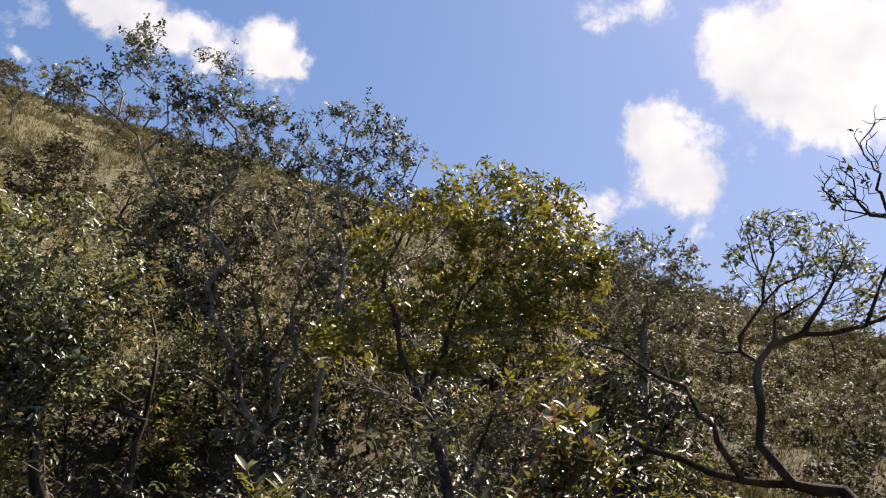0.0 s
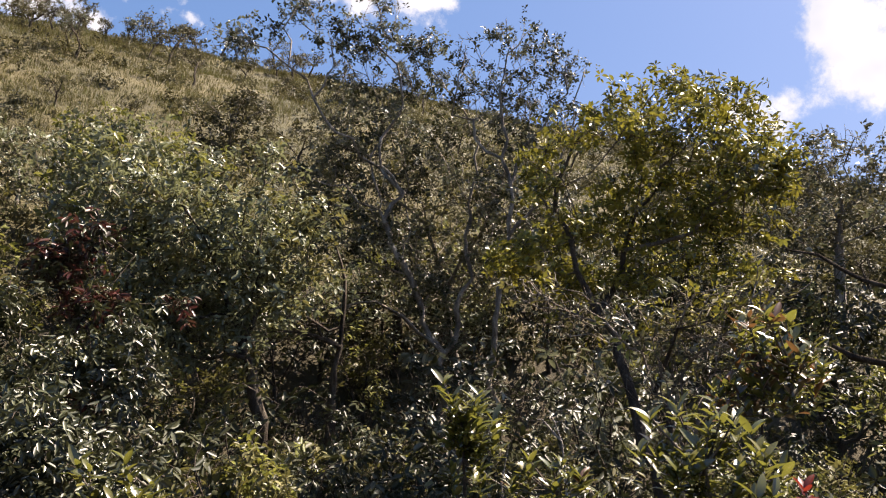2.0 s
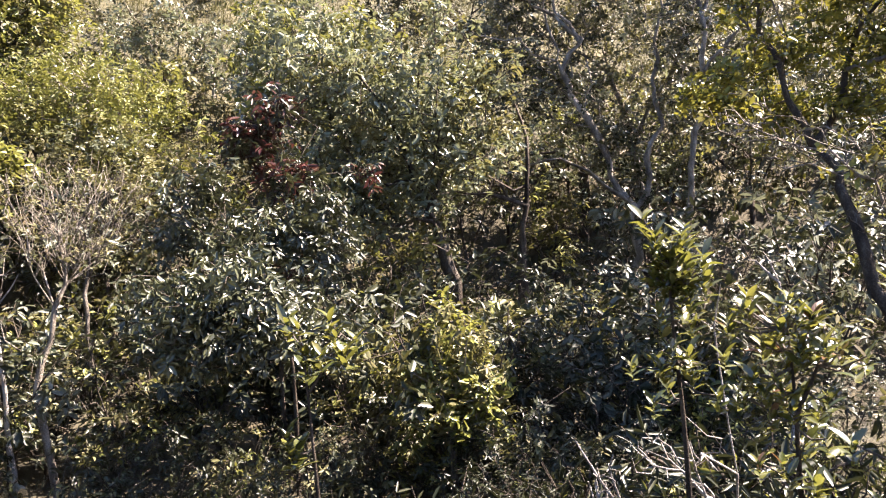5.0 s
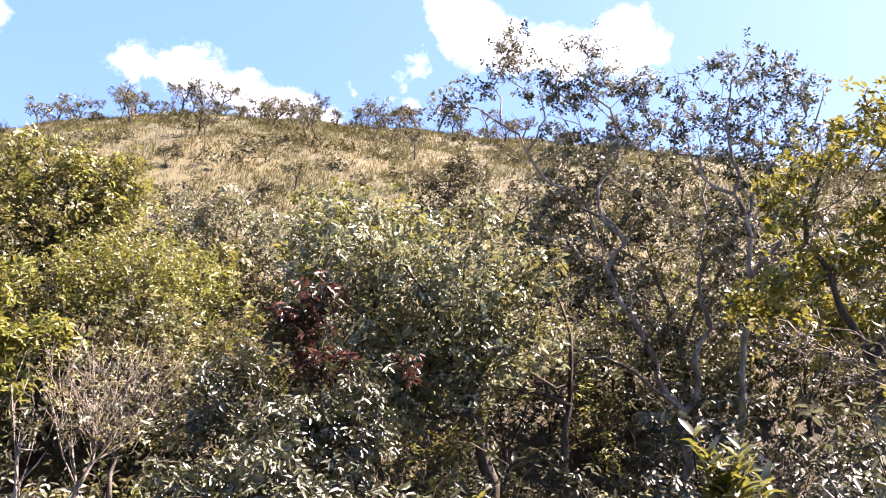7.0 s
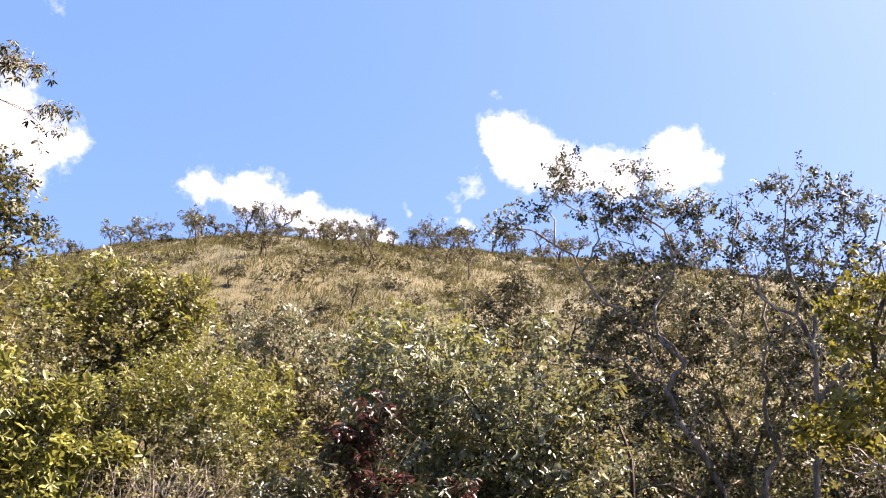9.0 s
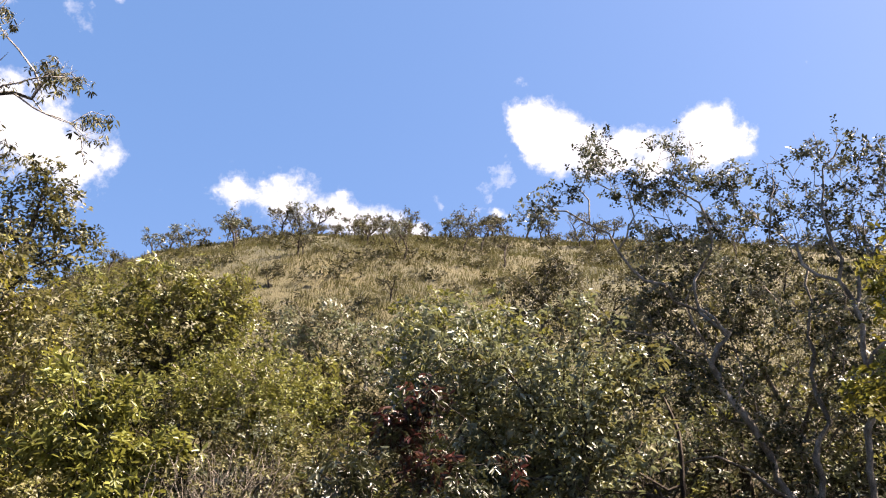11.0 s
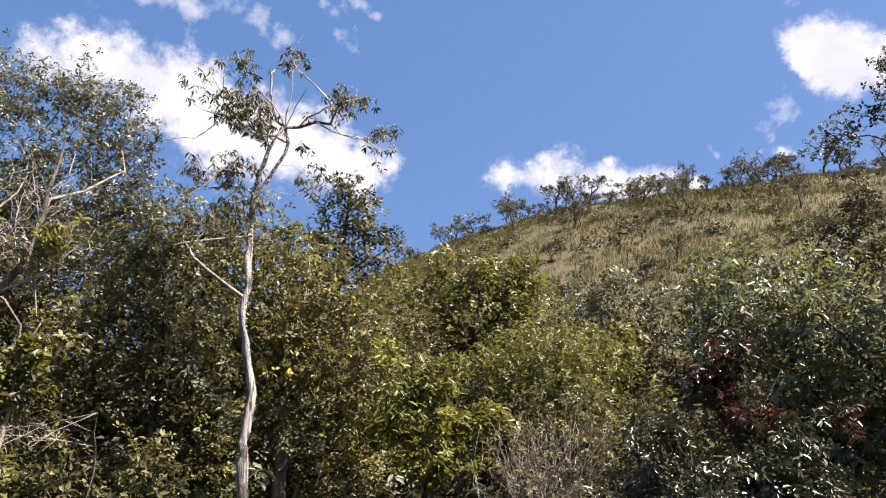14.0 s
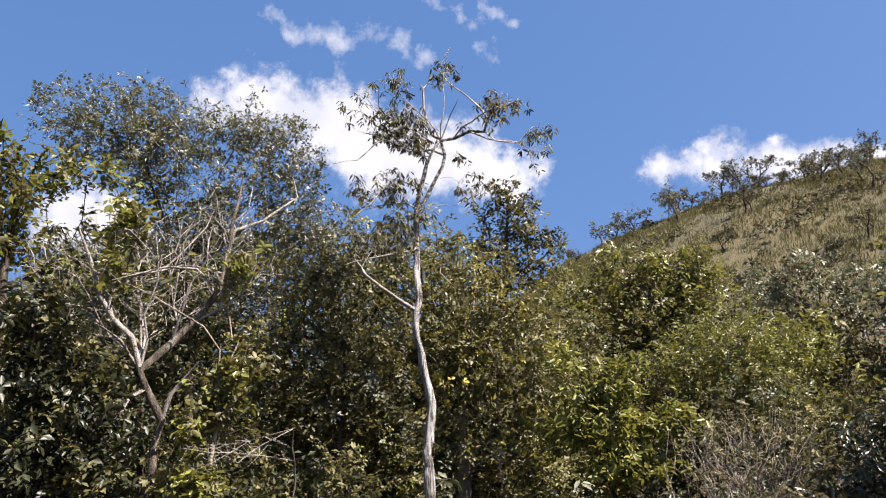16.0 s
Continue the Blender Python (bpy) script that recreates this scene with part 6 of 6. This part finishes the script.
# a row of mainly dark kinds, shade given by leaf colour
for n in range(12):
    x, y = place(-34 + 36 * (n + rng.random()) / 12, rng.uniform(8.6, 10.0))
    stand(under[(0, 4, 2, 0)[n % 4]], x, y, rng.uniform(0, 6.28), rng.uniform(0.9, 1.15))
for k, ob in enumerate(under):
    settle(ob, *place((-58, -12, 20, 48, 68)[k], 9.5))

# close-grown trees of the valley wood
def wood_tree(kind_seed, high, wide, mat, second, label):
    g = np.random.default_rng(kind_seed)
    stems = [[(0, 0, 0), (g.normal(0, .1), g.normal(0, .1), high * 0.3), (g.normal(0, .3), g.normal(0, .3), high * 0.7)]]
    for k in range(4):
        a = g.uniform(0, 6.28)
        stems.append([stems[0][1], (math.cos(a) * wide * 0.35, math.sin(a) * wide * 0.35, high * 0.5), (math.cos(a) * wide * 0.6, math.sin(a) * wide * 0.6, high * g.uniform(0.6, 0.85))])
    lumps = [(math.cos(a) * wide * g.uniform(0.1, 0.7), math.sin(a) * wide * g.uniform(0.1, 0.7), high * g.uniform(0.3, 0.92), wide * 0.42, high * 0.13) for a in g.uniform(0, 6.28, 14)]
    return plant("tree", label, "tree", stems, lumps, 250, 37, (0.108, 0.48), mat, BARK_DARK, 0.1, 0.006, spread=0.2, seed=kind_seed, group="trees of the valley wood", limbs=6,
                 gap=0.35, crook=0.4, second=second, sink=False)


wood = [
    wood_tree(241, 6.2, 1.9, LEAF_OLIVE, (0.4, LEAF_FRESH), "olive-green tree in a close-grown valley wood"),
    wood_tree(242, 5.4, 1.8, LEAF_OLIVE, (0.35, LEAF_LIGHT), "dull olive tree in a close-grown valley wood"),
    wood_tree(243, 4.8, 2.0, LEAF_FRESH, (0.4, LEAF_OLIVE), "light green tree in a close-grown valley wood"),
]
for yaw, r, kind, size in ((27, 16, 1, 0.9), (33, 17, 0, 1.05), (39, 15, 1, 0.95), (44, 17, 0, 1.0), (49, 15, 2, 1.0), (55, 16, 1, 1.0), (60, 14, 0, 0.95), (66, 15, 1, 1.1), (72, 13, 0, 1.0), (78, 14, 1, 1.1),
                           (85, 15, 0, 1.1), (37, 13.5, 1, 0.8), (41.5, 13, 0, 0.75), (46.5, 13.5, 1, 0.85), (30, 14, 0, 0.8), (53, 13, 0, 0.8), (64, 17, 0, 1.05), (58, 12.5, 1, 0.7), (20, 15.5, 2, 0.8), (14, 14, 1, 0.75), (52, 20, 0, 1.2), (42, 21, 1, 1.1), (62, 20, 1, 1.2), (34, 22, 0, 1.0),
                           (47, 15.5, 0, 1.44), (53, 15, 1, 1.58), (59, 15.5, 0, 1.38), (42, 15, 0, 1.3), (38, 14.5, 1, 1.34), (64, 14.5, 2, 1.5)):
    x, y = place(yaw, r)
    stand(wood[kind], x, y, rng.uniform(0, 6.28), size)
for k, ob in enumerate(wood):
    settle(ob, *place((46, 57, 24)[k], 18.5))

# low lance-leaved weeds on the near bank
# very dark leaves: the shade on the bank is put into their colour
weeds = [
    bush(231, 0.9, 0.55, LEAF_DARK_SHADED, "low weed with long shiny lance-shaped leaves", 34, 7, (0.15, 0.2), 0.3, (0.12, LEAF_FRESH), name="weed", group="weeds on the bank", fine=True, spread=0.08),
    bush(232, 0.7, 0.6, LEAF_DARK_SHADED, "low green weed with narrow leaves", 32, 7, (0.13, 0.28), 0.3, (0.2, LEAF_FRESH), 8, name="weed", group="weeds on the bank", fine=True, spread=0.08),
]
for n in range(22):
    yaw, r = -62 + 38 * (n + rng.random()) / 22, rng.uniform(4.8, 7.2)
    if -45 < yaw < -37:
        continue
    x, y = place(yaw, r)
    stand(weeds[int(rng.integers(2))], x, y, rng.uniform(0, 6.28), rng.uniform(0.8, 1.35))
# towards the hollow only dark kinds, whose colour imitates its shade
for n in range(28):
    yaw, r = -60 + 92 * (n + rng.random()) / 28, rng.uniform(5.6, 7.6)
    if -4 < yaw < 20 or -46 < yaw < -36:
        continue
    if -14 < yaw:
        r = 8.4
    x, y = place(yaw, r)
    stand(under[int(rng.integers(5)) if yaw < -26 else (0, 4)[n % 2]], x, y, rng.uniform(0, 6.28), rng.uniform(0.38, 0.62))
for n in range(9):
    x, y = place(-47 + 12 * (n + rng.random()) / 9, rng.uniform(5.6, 9.4))
    stand(weeds[n % 2], x, y, rng.uniform(0, 6.28), rng.uniform(0.5, 0.7))
for n in range(16):
    x, y = place(-30 + 42 * (n + rng.random()) / 16, rng.uniform(5.2, 6.5))
    stand(weeds[n % 2], x, y, rng.uniform(0, 6.28), rng.uniform(0.55, 0.9))
# small dark-leaved shrubs that darken the hollow by colour, as shade would
for n in range(16):
    x, y = place(-32 + 50 * (n + rng.random()) / 16, rng.uniform(6.6, 7.8))
    stand(under[(0, 4, 0, 3)[n % 4]], x, y, rng.uniform(0, 6.28), rng.uniform(0.42, 0.62))
for k, ob in enumerate(weeds):
    settle(ob, *place(-20 - 8 * k, 6.2))

# ---------------------------------------------------------------- broad-leaved shoots in the foreground


def broad_leaf(name, mat, bend):
    """One long oval leaf, 1 m long along +y: raised edges, arched midrib, thin."""
    rows, v = 7, []
    for k in range(rows):
        f = k / (rows - 1)
        w = 0.17 * math.sin(math.pi * min(1, 0.06 + f * 0.94)) ** 0.7 + 0.004
        z = -bend * f * f
        v += [(-w, f, z + w * 0.35), (0, f, z), (w, f, z + w * 0.35)]
    quads = [[3 * k + c, 3 * k + c + 1, 3 * k + c + 4, 3 * k + c + 3] for k in range(rows - 1) for c in (0, 1)]
    return mesh_from(name, np.array(v), [np.array(quads)], mat, True)


BROAD = [broad_leaf("broad_leaf", LEAF_BROAD, b) for b in (0.05, 0.16, 0.3)]
RUSTY = [broad_leaf("rusty_leaf", LEAF_RUST, b) for b in (0.08, 0.2)]
SCARLET = [broad_leaf("red_leaf", LEAF_SCARLET, b) for b in (0.08, 0.2)]


def shoot(label, stems, rosettes, seed, rusty=0.0, size=0.17, thick=0.02, red=False):
    """A leafy shoot: stems, and rosettes (x, y, z, radius, leaves) of long oval leaves, each leaf a part."""
    g = np.random.default_rng(seed)
    root = np.array(stems[0][0], float)
    root[2] = float(height(root[0], root[1])) - 0.04
    thing = tagged(new("broad_leaved_shrub"), label, "shrub", "broad-leaved shrubs on the bank")
    thing.location = root
    for k, line in enumerate(stems):
        pts = [np.array(q, float) - root for q in line]
        if not k:
            pts[0] = np.zeros(3)
        pts = smooth_line(pts, 0.12)
        part("stem", tubes_mesh("stem", [(pts, np.linspace(thick if not k else thick * 0.6, 0.006, len(pts)))], BARK_DARK, 8), thing)
    spine = np.vstack([smooth_line([np.array(q, float) - root for q in s], 0.1) for s in stems])
    for x, y, z, r, count in rosettes:
        c = np.array((x, y, z)) - root
        for s in range(max(1, count // 10)):
            tip = c + g.normal(0, r * 0.62, 3)
            near = spine[np.argmin(((spine - tip) ** 2).sum(1) + 0.6 * np.maximum(0, spine[:, 2] - tip[2]) ** 2)]
            mid = (near + tip) / 2 + np.array((0, 0, -0.03))
            twig = smooth_line([near, mid, tip], 0.08)
            sprig = part("twig", tubes_mesh("twig", [(twig, np.linspace(0.007, 0.004, len(twig)))], BARK_WORN, 5), thing)
            for k in range(9):
                a = k * 2.4 + g.uniform(-0.3, 0.3)
                up = g.uniform(0.1, 1.1) if k > 3 else g.uniform(0.8, 1.9)
                way = Vector((math.cos(a), math.sin(a), up)).normalized()
                face = Vector((g.normal(0, 0.3), g.normal(0, 0.3), 1.0))
                sx = way.cross(face).normalized()
                sz = sx.cross(way)
                L = size * g.uniform(0.65, 1.25)
                rot = Matrix((sx, way, sz)).transposed().to_4x4()
                pick = SCARLET if red else RUSTY if g.random() < rusty else BROAD
                leaf = new("leaf", pick[int(g.integers(len(pick)))])
                leaf.parent = sprig
                down = tip - np.array((0, 0, 0.02 * k * size / 0.17))
                leaf.matrix_basis = Matrix.Translation(down) @ rot @ Matrix.Diagonal((L * g.uniform(0.85, 1.15), L, L, 1))
    return thing


shoot("leafy shoot with upright yellowish-green oval leaves",
      [[(2.01, 3.82, -0.52), (1.98, 3.84, 0.52), (1.94, 3.85, 0.99), (1.92, 3.87, 1.45)]],
      [(1.88, 3.89, 1.56, 0.08, 36), (1.95, 3.85, 1.52, 0.1, 90), (2.01, 3.82, 1.44, 0.1, 63), (1.91, 3.87, 1.38, 0.1, 90), (1.99, 3.83, 1.29, 0.12, 90), (1.91, 3.87, 1.17, 0.12, 63), (2, 3.83, 1.02, 0.15, 63), (1.87, 3.89, 0.85, 0.15, 45), (1.99, 3.83, 0.72, 0.16, 45)], seed=51, size=0.095)
shoot("leafy shoot with long pale-backed oval leaves",
      [[(2.43, 3.45, -0.4), (2.4, 3.47, 0.26), (2.38, 3.48, 0.77), (2.36, 3.5, 1.09)],
       [(2.38, 3.48, 0.64), (2.47, 3.42, 0.91), (2.49, 3.4, 1.1)]],
      [(2.24, 3.57, 1.21, 0.13, 63), (2.34, 3.51, 1.12, 0.16, 90), (2.47, 3.42, 1.03, 0.14, 90), (2.4, 3.47, 0.9, 0.19, 90), (2.45, 3.43, 0.62, 0.19, 90), (2.27, 3.55, 0.76, 0.16, 63), (2.36, 3.5, 0.35, 0.19, 63)], seed=52, rusty=0.08, size=0.095)
shoot("stout shoot with large glossy golden-green leaves",
      [[(2.39, 2.58, 0.14), (2.41, 2.57, 0.43), (2.48, 2.5, 0.89), (2.5, 2.48, 1.14), (2.47, 2.5, 1.39)],
       [(2.48, 2.5, 0.89), (2.59, 2.39, 1.2), (2.63, 2.35, 1.35)]],
      [(2.3, 2.66, 1.4, 0.09, 63), (2.44, 2.54, 1.41, 0.15, 117), (2.53, 2.45, 1.49, 0.13, 90), (2.4, 2.58, 1.23, 0.13, 90), (2.53, 2.45, 1.27, 0.16, 117), (2.61, 2.36, 1.35, 0.13, 90), (2.47, 2.51, 1.06, 0.16, 90), (2.24, 2.72, 0.53, 0.16, 63)], seed=53, size=0.098, thick=0.034)
shoot("shoot with rust-tinted and green oval leaves",
      [[(3.5, 2.87, -0.17), (3.4, 2.98, 0.62), (3.37, 3.02, 1.3), (3.39, 3, 1.75)],
       [(3.43, 2.87, 1.61), (3.44, 2.86, 1.8)]],
      [(3.36, 3.02, 1.96, 0.17, 90), (3.44, 2.94, 1.84, 0.17, 90), (3.32, 3.07, 1.69, 0.17, 90), (3.43, 2.95, 1.61, 0.14, 63), (3.47, 2.9, 1.87, 0.17, 90), (3.51, 2.78, 1.78, 0.14, 90), (3.27, 3.03, 1.69, 0.12, 63)], seed=54, rusty=0.3, size=0.095)
shoot("low shoot with large oval leaves, a few turning red",
      [[(2.57, 2.11, 0.23), (2.54, 2.14, 0.56), (2.55, 2.13, 0.79)],
       [(2.56, 2.12, 0.51), (2.63, 2.03, 0.95), (2.61, 2.05, 1.08)]],
      [(2.5, 2.19, 0.78, 0.15, 90), (2.56, 2.12, 0.89, 0.13, 90), (2.59, 2.08, 0.66, 0.15, 90), (2.49, 2.2, 0.59, 0.15, 90), (2.61, 2.05, 1.06, 0.13, 63)], seed=55, rusty=0.15, size=0.098)
shoot("young shoot with a tuft of bright red leaves",
      [[(3.27, 2.62, 0.15), (3.28, 2.61, 0.72), (3.31, 2.58, 1.01)]],
      [(3.26, 2.64, 1.13, 0.08, 20), (3.33, 2.54, 1.03, 0.09, 30), (3.31, 2.58, 0.94, 0.08, 20)], seed=57, rusty=1.0, size=0.095, red=True)
shoot("young shoot with pointed pale green leaves",
      [[(0.06, 5.93, -1.04), (0.01, 5.93, 0.13), (-0.02, 5.93, 0.74)],
       [(0.01, 5.93, 0.39), (0.22, 5.92, 0.69), (0.27, 5.92, 0.82)]],
      [(-0.06, 5.93, 0.79, 0.13, 36), (0.23, 5.92, 0.82, 0.16, 63), (-0.06, 5.93, 0.62, 0.11, 36), (-0.12, 5.93, -0.03, 0.13, 36)], seed=56, size=0.15)
